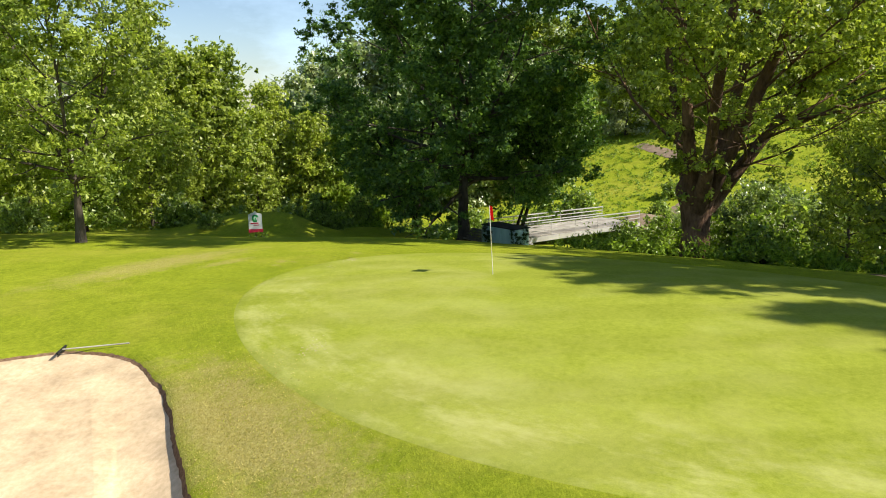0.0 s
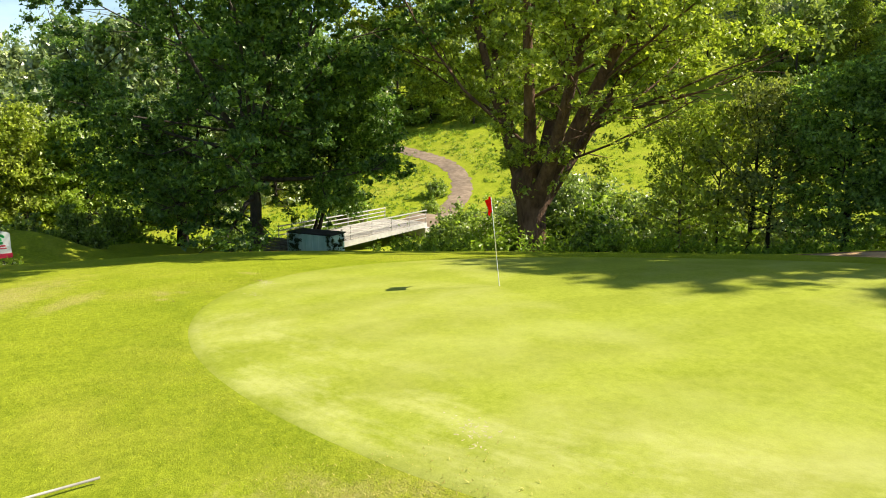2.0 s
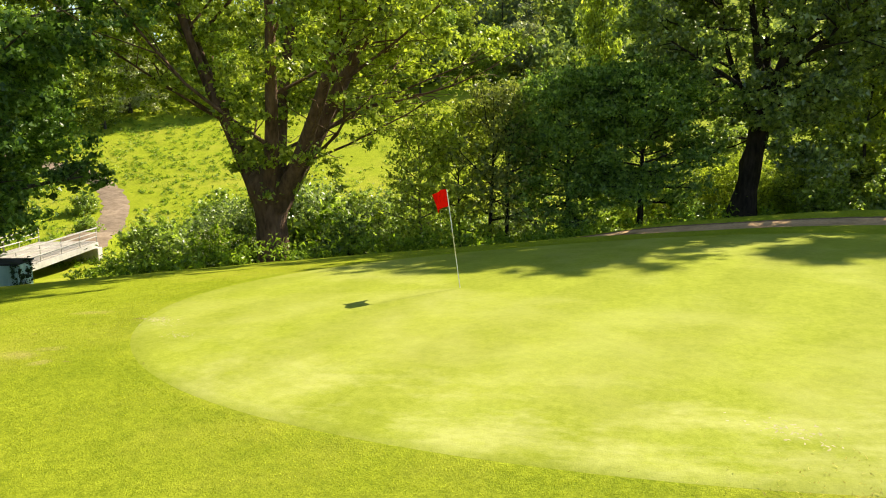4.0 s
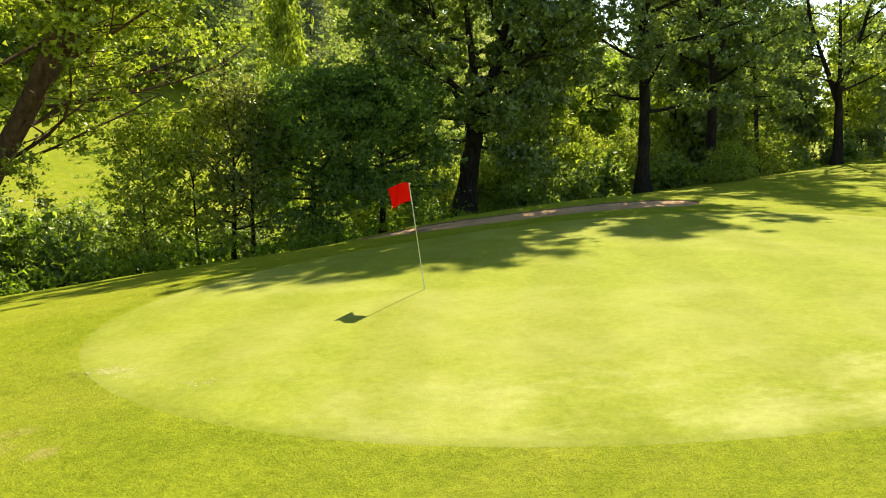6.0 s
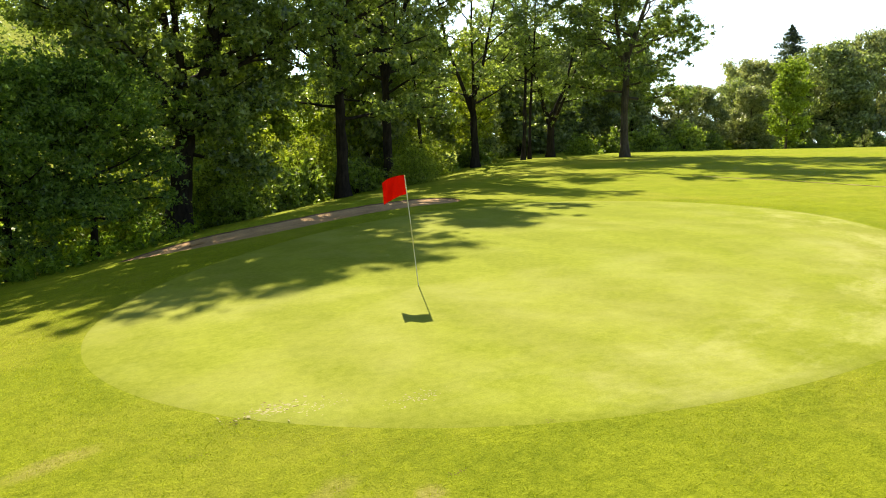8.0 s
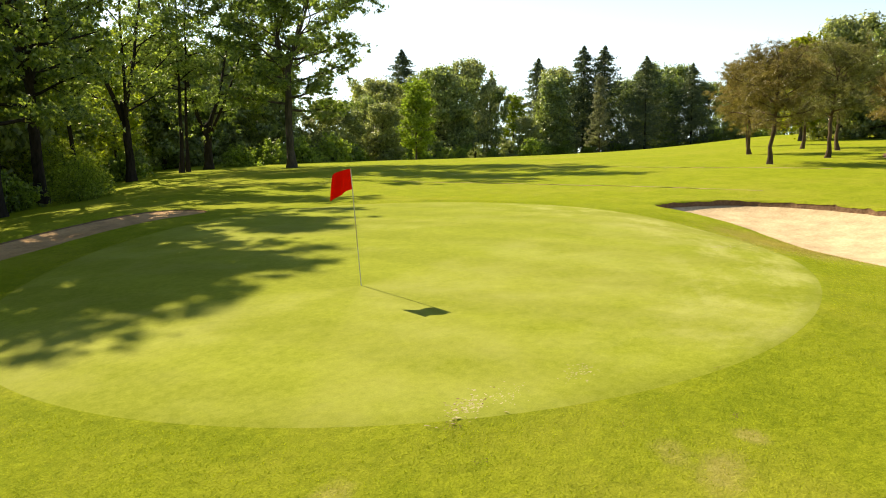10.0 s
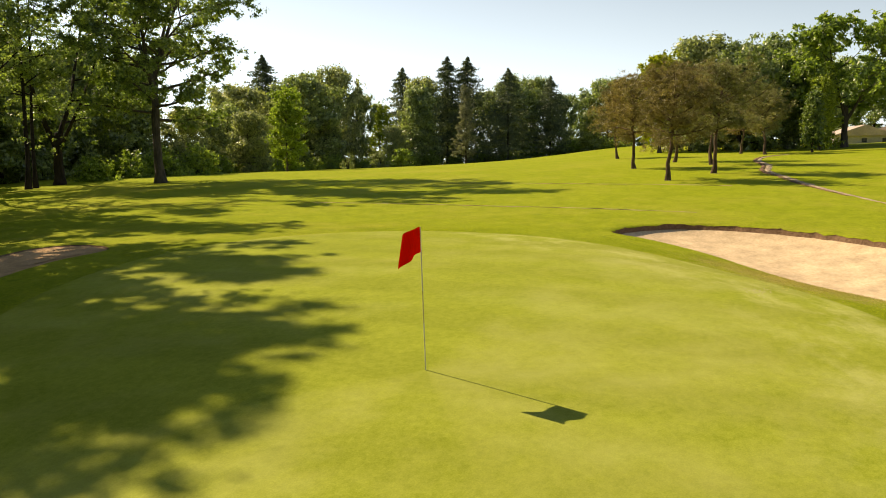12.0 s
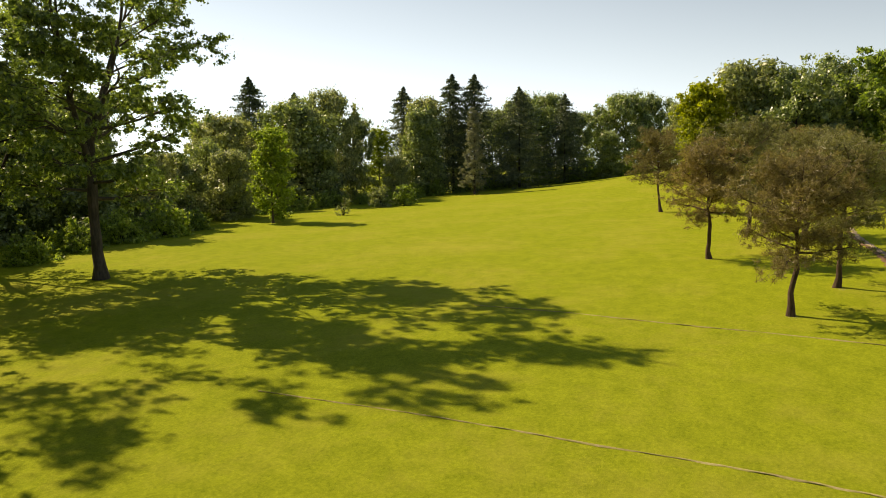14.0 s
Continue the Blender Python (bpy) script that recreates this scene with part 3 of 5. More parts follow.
def bunker(name, rim, depth, label, lip=1.0, sand=M_SAND, sand_label="pale raked sand"):
    """A sand hollow: grass lip that rolls over, a dark earth face and a raked sand floor."""
    thing = tagged(new(name), label, "bunker", kind="structure")
    n = len(rim)
    mid = rim.mean(0)
    out = rim - np.roll(rim, 1, 0)
    nor = np.stack([out[:, 1], -out[:, 0]], -1)
    nor /= np.linalg.norm(nor, axis=1, keepdims=True)
    if ((nor * (rim - mid)).sum(1)).mean() < 0:
        nor = -nor
    jag = np.array([noise.noise((p[0] * 1.7, p[1] * 1.7, 4)) + 0.5 * noise.noise((p[0] * 4.3, p[1] * 4.3, 4)) + 0.4 * noise.noise((p[0] * 11, p[1] * 11, 4)) for p in rim])[:, None]
    deep = 0.2 + 0.8 * np.clip((rim[:, 0] - 6.8) / 6, 0, 1) if depth > 0.2 else np.ones(n)
    def ring(off, lift):
        p = rim + nor * (off + (0.06 * jag if abs(off) < 0.3 else 0))
        rough = 0.05 * jag[:, 0] * deep if -0.06 < off < 0 and depth > 0.2 else 0
        return np.column_stack([p, ground_z(p[:, 0], p[:, 1]) + (lift if lift > -0.05 else lift * deep) + rough])
    def strip(rows):
        V = np.concatenate(rows)
        F = [(k * n + q, k * n + (q + 1) % n, (k + 1) * n + (q + 1) % n, (k + 1) * n + q) for k in range(len(rows) - 1) for q in range(n)]
        return V, F
    V, F = strip([ring(0.95, -0.05), ring(0.6, 0.03 * lip), ring(0.25, 0.07 * lip), ring(0.02, 0.05 * lip), ring(-0.05, -0.02 * lip)])
    child("grass_lip", mesh_np("grass_lip", V, F, M_ROUGH, True), thing)
    V, F = strip([ring(-0.03, 0.0), ring(-0.07, -depth * 0.25), ring(-0.13, -depth * 0.60), ring(-0.30, -depth - 0.1)])
    child("earth_face", mesh_np("earth_face", V, F, M_SOIL, True), thing, "dark crumbling earth edge")
    rows = [ring(-0.10, -depth * 0.50), ring(-0.45, -depth * 0.86), ring(-0.95, -depth)]
    last = rows[-1][:, :2]
    for s, dz in ((0.75, 1.05), (0.45, 1.1), (0.2, 1.1), (0.0004, 1.1)):
        p = mid + (last - mid) * s
        rows.append(np.column_stack([p, ground_z(p[:, 0], p[:, 1]) - depth * dz * (deep + (0.6 - deep) * (1 - s)) + 0.03 * np.array([noise.noise((a * 0.9, b * 0.9, 2)) for a, b in p])]))
    V, F = strip(rows)
    child("sand", mesh_np("sand", V, F, sand, True), thing, sand_label)
    return thing


bunker("sand_bunker", BUNKER_EAST, 0.36, "pale sand bunker with a dark earth lip beside the green", 0.5)
bunker("sand_bunker", BUNKER_NORTH, 0.08, "shaded sand bunker along the trees behind the green", 0.3, M_SAND_SHADED, "sand coloured brownish as it looks in shade")


# ---- trees ----
def profile(shape, h):
    if shape == "cone":
        return (1 - h) * 1.0 + 0.02
    if shape == "tall":
        return 0.35 + 0.65 * math.sqrt(max(0.0, 1 - ((h - 0.38) / 0.66) ** 2)) - 0.25 * h
    if shape == "flat":
        return 0.75 + 0.25 * math.sin(math.pi * min(1.0, h)) if h < 0.8 else 0.75
    return math.sqrt(max(0.05, 1 - ((h - 0.40) / 0.64) ** 2))


def limb_paths(rng, start, az, el, length, r0, subs, curve=0.25, sub_len=0.42):
    """One limb with its side branches, and where its leaf clumps sit."""
    paths, ends = [], []
    k = 7
    pts, p, a, e = [], np.array(start, float), az, el
    for s in range(k):
        pts.append((p.copy(), r0 * (1 - 0.82 * s / (k - 1)) + 0.012))
        d = np.array([math.cos(e) * math.cos(a), math.cos(e) * math.sin(a), math.sin(e)])
        p = p + d * length / (k - 1)
        a += rng.normal(0, 0.13)
        e += curve / k * rng.uniform(0.2, 1.6) + rng.normal(0, 0.07)
    paths.append(pts)
    ends.append(pts[-1][0])
    for b in range(subs):
        f = 0.28 + 0.68 * (b + rng.random()) / subs
        q = f * (k - 1)
        i0 = min(int(q), k - 2)
        base = pts[i0][0] + (pts[i0 + 1][0] - pts[i0][0]) * (q - i0)
        sa = az + rng.choice([-1, 1]) * rng.uniform(0.5, 1.3)
        se = el * 0.6 + rng.normal(0.1, 0.32)
        ln = length * sub_len * rng.uniform(0.6, 1.15) * (1.15 - 0.5 * f)
        d = np.array([math.cos(se) * math.cos(sa), math.cos(se) * math.sin(sa), math.sin(se)])
        mid = base + d * ln * 0.5 + rng.normal(0, 0.06, 3) * ln
        end = base + d * ln + rng.normal(0, 0.08, 3) * ln
        rr = r0 * (1 - 0.8 * f) * 0.55 + 0.008
        paths.append([(base, rr), (mid, rr * 0.6), (end, rr * 0.22)])
        ends += [end, mid + rng.normal(0, 0.25, 3)]
    return paths, ends


def tree(name, x, y, H, cb, cr, tr, leafm, bark, seed, label, category="tree", limbs=18, subs=6, per=80, size=0.22, clump=1.0,
         shape="round", lean=(0.0, 0.0), el=(0.15, 1.1), group="", split=True, flat=0.65, width=0.36, forks=(), top=0.92, wob=0.018, curve=0.3, tri=False, fill=1.0, flare=0.55, burl=0.0, knobs=0.28, fork_r=(0.34, 0.5), slim=0.018, sprays=3, form=0.8, clear=(0.0, 0.0), rag=0.0):
    """A tree: tapered trunk with root flare, limbs with side branches, and a crown of single leaves in clumps."""
    rng = np.random.default_rng(seed)
    thing = tagged(new(name), label, category, group)
    thing.location = (x, y, on_ground(x, y) - 0.05)
    k = 12
    pts, off = [], np.zeros(2)
    stop = forks[0] if forks else H * top
    for s in range(k):
        f = s / (k - 1)
        z = stop * f
        off = off + rng.normal(0, wob * stop / k * 2, 2)
        r = tr * ((1 - z / H) ** 0.85) * (1 + flare * math.exp(-z / (tr * 2.2))) * (1 + burl * math.exp(-((z - stop) / 1.3) ** 2))
        pts.append((np.array([off[0] + lean[0] * z, off[1] + lean[1] * z, z]), max(r, 0.02)))
    ends_at = [(pts[-1][0] + (pts[-1][0] - pts[-2][0]) * q * tr / (pts[-1][0] - pts[-2][0])[2], pts[-1][1] * s) for q, s in ((0.5, 0.85), (1.0, 0.55), (1.4, 0.08))] if forks else []
    V, F = tubes([pts + ends_at], 14)
    knob = np.array([noise.noise((v[0] * 2.2 + seed, v[1] * 2.2, v[2] * 1.1)) for v in V])
    axis = np.repeat(np.array([p for p, r in pts + ends_at]), 14, 0)
    V = axis + (V - axis) * (1 + knobs * knob[:, None])
    trunk = child("trunk", mesh_np("trunk", V, F, bark, True), thing)
    clumps, rest = [], []
    leaders = [pts]
    if forks:
        for m, (az, e, ln) in enumerate(forks[1]):
            p = pts[-2 - (m % 3)][0].copy()
            r0, lead = tr * rng.uniform(*fork_r), []
            p += np.array([math.cos(az), math.sin(az), 0]) * max(pts[-2 - (m % 3)][1] - r0 * 1.1, 0.0)
            for s in range(9):
                lead.append((p.copy(), r0 * (1 - 0.8 * s / 8) * (1 + 0.45 * math.exp(-1.3 * s)) + 0.02))
                d = np.array([math.cos(e) * math.cos(az), math.cos(e) * math.sin(az), math.sin(e)])
                p = p + d * ln / 8 * (1.0 if p[2] < H * 0.9 else 0.15)
                e = min(e + rng.normal(0.03, 0.05), 1.5)
                az += rng.normal(0, 0.1)
            leaders.append(lead)
            v, f = tubes([lead], 9)
            child("limb", mesh_np("limb", v, f, bark, True), thing if not split else trunk)
        leaders = leaders[1:]
    for m in range(limbs):
        h = (m + 0.5) / limbs
        want = cb + (H * top - cb) * h ** 0.9
        lead = pts if want < stop - 0.3 else leaders[m % len(leaders)]
        zs = np.array([p[2] for p, r in lead])
        i0 = int(np.clip(np.searchsorted(zs, want) - 1, 0, len(lead) - 2))
        t = np.clip((want - zs[i0]) / (zs[i0 + 1] - zs[i0] + 1e-6), 0, 1)
        start = lead[i0][0] + (lead[i0 + 1][0] - lead[i0][0]) * t
        rad = lead[i0][1] + (lead[i0 + 1][1] - lead[i0][1]) * t
        hh = (start[2] - cb) / max(H - cb, 0.1)
        reach = cr * profile(shape, min(max(hh, 0), 1)) * rng.uniform(0.75, 1.1)
        if rag:
            reach *= 1 - rag * rng.random() ** 1.5
        axis_xy = np.array([lean[0], lean[1]]) * start[2]
        away = start[:2] - axis_xy
        az = m * 2.399 + rng.normal(0, 0.3)
        gap = float(np.hypot(*away))
        if gap > 0.15 * cr:
            az = math.atan2(away[1], away[0]) + rng.normal(0, 1.1)
        ln = max(reach - float(away @ (math.cos(az), math.sin(az))), 0.22 * reach, 0.2 if shape == "cone" else 0.8)
        e = el[0] + (el[1] - el[0]) * hh + rng.normal(0, 0.12)
        ln = min(ln, max(0.3 if shape == "cone" else 1.0, (H * 1.01 - start[2] - clump * 0.5) / max(math.sin(max(e, 0.0)) + 0.12, 0.2) * math.cos(max(e, 0.0)) + 0.6))
        paths, ends = limb_paths(rng, start, az, e, ln / max(math.cos(e), 0.45), min(rad * 0.5, slim * ln + 0.025), subs, curve)
        clumps += ends
        if split:
            v, f = tubes(paths, 5)
            child("limb", mesh_np("limb", v, f, bark, True), trunk)
        else:
            rest += paths
    if rest:
        v, f = tubes(rest, 3)
        child("branchwork", mesh_np("branchwork", v, f, bark, True), trunk)
    for lead in leaders:
        clumps += [lead[-1][0], lead[-1][0] + rng.normal(0, clump * 0.7, 3)]
    for lead in leaders:
        for q in range(int(fill * limbs / len(leaders))):
            p, r = lead[int(rng.integers(1, len(lead)))]
            clumps.append(p + rng.normal(0, 1.0, 3) * clump * 1.3)
    clumps = np.array(clumps)
    clumps = clumps[clumps[:, 2] > cb * 0.55]
    spread = np.hypot(clumps[:, 0] - lean[0] * clumps[:, 2], clumps[:, 1] - lean[1] * clumps[:, 2])
    clumps = clumps[(clumps[:, 2] > np.where(clumps[:, 0] > 3.5, clear[1], clear[0])) | (spread < 2.0) | (rng.random(len(clumps)) < 0.12)]
    # near crowns: each clump breaks up into loose sprays
    radii = rng.uniform(0.6, 1.35, len(clumps)) * clump
    if sprays > 1:
        clumps = np.repeat(clumps, sprays, 0) + rng.normal(0, 0.6, (sprays * len(clumps), 3)) * np.array([clump, clump, clump * 0.75])
        radii = rng.uniform(0.32, 0.95, len(clumps)) * clump
    if shape == "cone":
        radii = radii * (0.25 + 0.75 * np.clip(1 - clumps[:, 2] / H, 0, 1))
    V, F = leaves(rng, clumps, radii, max(per // sprays, 4), size * 1.42, flat, width, 0.5, tri, form)
    child("crown", mesh_np("crown", V, F, leafm), thing)
    return thing


def bush(name, x, y, H, r, leafm, seed, label, clumps=60, per=60, size=0.14, category="bush", group="", flower=0.0):
    """A rounded shrub: stems from the ground and leaf clumps with an uneven outline."""
    rng = np.random.default_rng(seed)
    thing = tagged(new(name), label, category, group)
    thing.location = (x, y, on_ground(x, y) - 0.05)
    stems, ends = [], []
    for s in range(9):
        az, sp = s * 0.7 + rng.random(), rng.uniform(0.2, 0.8) * r
        tip = np.array([math.cos(az) * sp, math.sin(az) * sp, H * rng.uniform(0.6, 0.95)])
        stems.append([(np.array([math.cos(az) * 0.1, math.sin(az) * 0.1, 0.0]), 0.035 * H / 2), (tip * 0.5 + rng.normal(0, 0.05, 3), 0.02), (tip, 0.007)])
    v, f = tubes(stems, 5)
    child("stalk", mesh_np("stalk", v, f, M_BARK_DARK, True), thing)
    d = rng.normal(size=(clumps, 3))
    d[:, 2] = np.abs(d[:, 2])
    d /= np.linalg.norm(d, axis=1, keepdims=True)
    c = d * rng.uniform(0.45, 1.0, (clumps, 1)) * np.array([r, r, H * 0.92])
    sprays = np.repeat(c, 3, 0) + rng.normal(0, 0.13 * r, (3 * clumps, 3))
    V, F = leaves(rng, sprays, rng.uniform(0.3, 1.0, 3 * clumps) * 0.24 * r, per // 3, size * 1.3, 0.8, tri=True)
    child("foliage", mesh_np("foliage", V, F, leafm), thing)
    if flower:
        V, F = leaves(rng, c[d[:, 2] > 0.3], np.full((d[:, 2] > 0.3).sum(), 0.3 * r), int(per * flower), size * 0.6, 0.5, 0.45, 1.5)
        child("blossom", mesh_np("blossom", V, F, L_FLOWER), thing, "flat white blossom")
    return thing


def put(src, x, y, s=1.0, turn=0.0, tall=1.0, label=""):
    ob = copy_thing(src, Matrix.LocRotScale((x, y, on_ground(x, y) - 0.1 * s), Euler((0, 0, turn)), (s, s, s * tall)))
    return tagged(ob, label) if label else ob


# the trees between the green and the creek
tree("poplar_tree", -21.6, 14.9, 29, 4.6, 13.8, 0.86, L_LIGHT, M_BARK_RED, 11, "old poplar with a thick red-brown burred trunk and many upright limbs",
     limbs=66, subs=8, tri=True, per=200, size=0.14, width=0.46, clear=(7.8, 12.0), clump=0.95, el=(0.35, 1.15), wob=0.004, flare=0.06, burl=0.7,
     knobs=0.10, fork_r=(0.42, 0.5), fill=4.0, slim=0.006, forks=(4.6, [(3.0, 0.86, 18), (3.2, 1.02, 19), (1.35, 0.92, 17), (2.06, 1.2, 18), (5.6, 1.2, 17), (-0.2, 0.86, 24), (0.35, 1.0, 23)]))
tree("oak_tree", -35.4, 1.6, 24, 3.6, 11.6, 0.42, L_SHADE, M_BARK, 12, "large dark green oak beside the bridge", limbs=50, subs=8, tri=True, per=190, size=0.15, width=0.5, clump=0.80, el=(-0.05, 1.0), fill=2.5, forks=(7.5, [(0.4, 1.15, 14), (1.9, 1.0, 13), (3.3, 1.1, 14), (4.8, 0.95, 13), (2.6, 1.4, 15), (-0.25, 0.92, 14), (0.05, 0.60, 13), (0.3, 0.8, 14)]))
tree("oak_tree", -46.2, -2.0, 19, 3.5, 7.5, 0.42, L_SHADE, M_BARK_DARK, 13, "dark oak with low spreading branches on the creek bank", limbs=32, subs=6, tri=True, per=139, size=0.164, clump=1.0, el=(-0.15, 1.0), forks=(5.5, [(0.9, 1.05, 11), (2.8, 1.1, 12), (4.9, 1.0, 11)]))
tree("leaning_tree", -38.5, 6.5, 13, 3.5, 5.0, 0.2, L_SHADE, M_BARK_DARK, 14, "slim dark tree leaning over the creek by the bridge", limbs=14, subs=5, tri=True, per=99, size=0.180, lean=(0.12, 0.25))
tree("leaning_tree", -37.5, 5.8, 11, 3.5, 4.0, 0.16, L_SHADE, M_BARK_DARK, 15, "slim dark tree leaning over the creek by the bridge", limbs=12, subs=5, tri=True, per=99, size=0.180, lean=(-0.05, 0.3))
tree("alder_tree", -16.2, 21.2, 7.2, 0.8, 2.2, 0.11, L_LIGHT, M_BARK, 16, "slim light green alder with foliage to the ground", limbs=26, subs=5, per=40, size=0.105, clump=0.55, shape="tall", tri=True)
tree("alder_tree", -13.6, 21.5, 7.3, 1.2, 2.4, 0.08, L_LIGHT, M_BARK_DARK, 17, "slim alder with thin dark stems", limbs=20, subs=4, per=22, size=0.17, clump=0.5, shape="tall", tri=True)
tree("alder_tree", -11.9, 21.9, 8.2, 1.5, 2.5, 0.13, L_BROWN, M_BARK_DARK, 18, "alder with thin dark stems and open foliage", limbs=22, subs=5, per=20, size=0.125, clump=0.6, shape="tall", tri=True)
tree("alder_tree", -11.0, 22.2, 7.9, 1.5, 2.3, 0.12, L_BROWN, M_BARK_DARK, 19, "alder with thin dark stems and open foliage", limbs=20, subs=5, per=20, size=0.125, clump=0.6, shape="tall", tri=True)
tree("hazel_tree", -8.4, 24.4, 8.6, 1.9, 3.7, 0.18, L_HAZEL, M_BARK_DARK, 20, "dense dark green hazel with several low stems", limbs=40, subs=7, per=78, size=0.11, clump=0.75, flat=0.45, el=(-0.1, 0.9), tri=True)
tree("hazel_tree", -4.9, 26.3, 8.6, 1.9, 4.0, 0.18, L_HAZEL, M_BARK_DARK, 21, "dense dark green hazel with several low stems", limbs=42, subs=7, per=78, size=0.11, clump=0.75, flat=0.45, el=(-0.1, 0.9), tri=True)
tree("oak_tree", -0.6, 30.6, 22.6, 4.5, 7.8, 0.62, L_OAK, M_BARK_DARK, 22, "large dark oak shading the green and the bunker", limbs=54, subs=8, tri=True, per=165, size=0.146, width=0.42, clump=0.80, el=(-0.1, 1.0), forks=(8.0, [(0.2, 1.1, 15), (1.7, 1.1, 14), (3.0, 1.1, 7), (4.5, 1.2, 8.5), (5.7, 1.2, 15)]), lean=(0.10, 0.03), fill=2.0)
tree("oak_tree", 11.4, 37.2, 31, 5.0, 6.4, 0.42, L_OAK, M_BARK_DARK, 23, "tall dark tree with a straight bare lower trunk", limbs=34, subs=7, tri=True, per=150, size=0.15, width=0.42, clump=0.76, fill=2.6, forks=(13.5, [(0.5, 1.25, 16), (2.6, 1.25, 17), (4.2, 1.15, 15.0)]), lean=(-0.05, -0.02))
tree("oak_tree", 18.0, 44.4, 25, 6.0, 7.5, 0.42, L_OAK, M_BARK_DARK, 24, "tall dark tree with a straight bare lower trunk", limbs=34, subs=7, tri=True, per=112, size=0.148, clump=0.76, forks=(12.0, [(1.2, 1.15, 11), (3.2, 1.15, 12), (5.2, 1.2, 12)]), lean=(-0.06, 0.0))
tree("slim_tree", 22.5, 47.0, 19, 5.0, 4.0, 0.18, L_ALDER, M_BARK_DARK, 25, "slim crooked tree among the row", limbs=18, subs=5, tri=True, per=65, size=0.164, lean=(-0.12, 0.05), clump=0.8)
tree("oak_tree", 31.5, 53.8, 29, 6.0, 6.8, 0.38, L_ALDER, M_BARK_DARK, 26, "forked dark tree with open foliage", limbs=34, subs=6, tri=True, per=62, size=0.156, clump=0.76, lean=(-0.07, 0), forks=(7.0, [(0.4, 1.2, 15), (2.8, 1.2, 18.5), (4.2, 1.15, 18)]))
tree("slim_tree", 38.4, 55.6, 22, 7.0, 4.5, 0.22, L_ALDER, M_BARK_DARK, 27, "slim straight dark tree", limbs=18, subs=6, tri=True, per=44, size=0.164, clump=0.85)
tree("slim_tree", 39.6, 56.0, 21, 7.0, 4.0, 0.19, L_ALDER, M_BARK_DARK, 28, "slim straight dark tree", limbs=16, subs=6, tri=True, per=44, size=0.164, clump=0.85)
tree("oak_tree", 43.0, 57.0, 24, 5.5, 7.0, 0.42, L_OAK, M_BARK_DARK, 29, "dark tree that forks low into spreading limbs", limbs=26, subs=6, tri=True, per=50, size=0.156, clump=0.80,
     forks=(4.6, [(0.3, 1.1, 16), (2.4, 1.2, 17), (-1.6, 0.95, 14)]))
tree("oak_tree", 43.5, 45.0, 29, 5.5, 8.2, 0.40, L_OAK, M_BARK, 30, "tall oak standing on the mown bank", limbs=50, subs=8, tri=True, per=140, size=0.15, width=0.42, clump=0.76, el=(0.0, 1.0), forks=(11.0, [(0.3, 1.1, 14), (1.9, 1.25, 15), (3.6, 1.05, 13), (5.2, 1.2, 14)]))

# pines on the fairway
def pine(x, y, H, cr, seed, lean, label="brown-needled pine with a bare leaning trunk on the fairway", needles=L_PINE):
    H, cr = H * 0.82, cr * 0.92
    t = tree("pine_tree", x, y, H, H * 0.38, cr * 0.92, 0.16, needles, M_BARK_PINE, seed, label, rag=0.65, limbs=28, subs=6, per=84, size=0.19, clump=0.46, fill=0.2, wob=0.07, tri=True,
             shape="round", lean=lean, el=(0.0, 0.95), group="pines on the fairway", width=0.05, flat=0.55, top=0.9)
    return t
pine(42.6, 0.3, 8.6, 3.9, 41, (0.10, -0.06))
pine(57.6, 4.6, 9.0, 4.0, 42, (-0.14, 0.04))
pine(49.3, -2.4, 9.2, 3.8, 43, (0.10, -0.08), "grey-green pine with brown lower branches on the fairway", L_PINE_GREEN)
pine(62.0, -1.8, 9.5, 4.2, 44, (0.05, 0.02), "grey-green pine with brown lower branches on the fairway", L_PINE_GREEN)
pine(88.6, 10.7, 10.0, 4.5, 45, (-0.05, 0.05))
pine(70.0, 2.0, 10.5, 4.6, 47, (0.0, 0.05), "grey-green pine with brown lower branches on the fairway", L_PINE_GREEN)
pine(90.5, -7.2, 9.0, 4.2, 48, (0.03, 0.04), "grey-green pine with brown lower branches on the fairway", L_PINE_GREEN)
pine(96.0, -4.4, 9.4, 4.2, 49, (-0.03, 0.04))

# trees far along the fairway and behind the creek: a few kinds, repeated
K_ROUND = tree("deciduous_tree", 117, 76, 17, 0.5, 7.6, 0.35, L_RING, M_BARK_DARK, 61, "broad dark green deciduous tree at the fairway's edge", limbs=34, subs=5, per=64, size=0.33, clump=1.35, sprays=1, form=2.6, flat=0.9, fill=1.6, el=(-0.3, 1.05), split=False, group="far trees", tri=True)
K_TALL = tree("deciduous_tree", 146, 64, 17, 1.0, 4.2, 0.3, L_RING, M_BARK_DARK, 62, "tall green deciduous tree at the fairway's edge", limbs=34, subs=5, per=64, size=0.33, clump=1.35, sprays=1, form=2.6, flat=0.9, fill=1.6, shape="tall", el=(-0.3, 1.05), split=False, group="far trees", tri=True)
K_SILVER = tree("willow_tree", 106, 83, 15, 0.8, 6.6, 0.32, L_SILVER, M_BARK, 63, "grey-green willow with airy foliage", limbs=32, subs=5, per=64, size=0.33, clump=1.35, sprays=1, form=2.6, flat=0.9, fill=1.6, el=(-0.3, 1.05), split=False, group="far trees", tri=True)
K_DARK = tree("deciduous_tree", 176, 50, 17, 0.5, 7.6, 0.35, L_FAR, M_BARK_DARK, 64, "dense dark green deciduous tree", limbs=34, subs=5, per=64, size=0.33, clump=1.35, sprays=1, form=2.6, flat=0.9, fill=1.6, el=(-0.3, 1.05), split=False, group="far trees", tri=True)
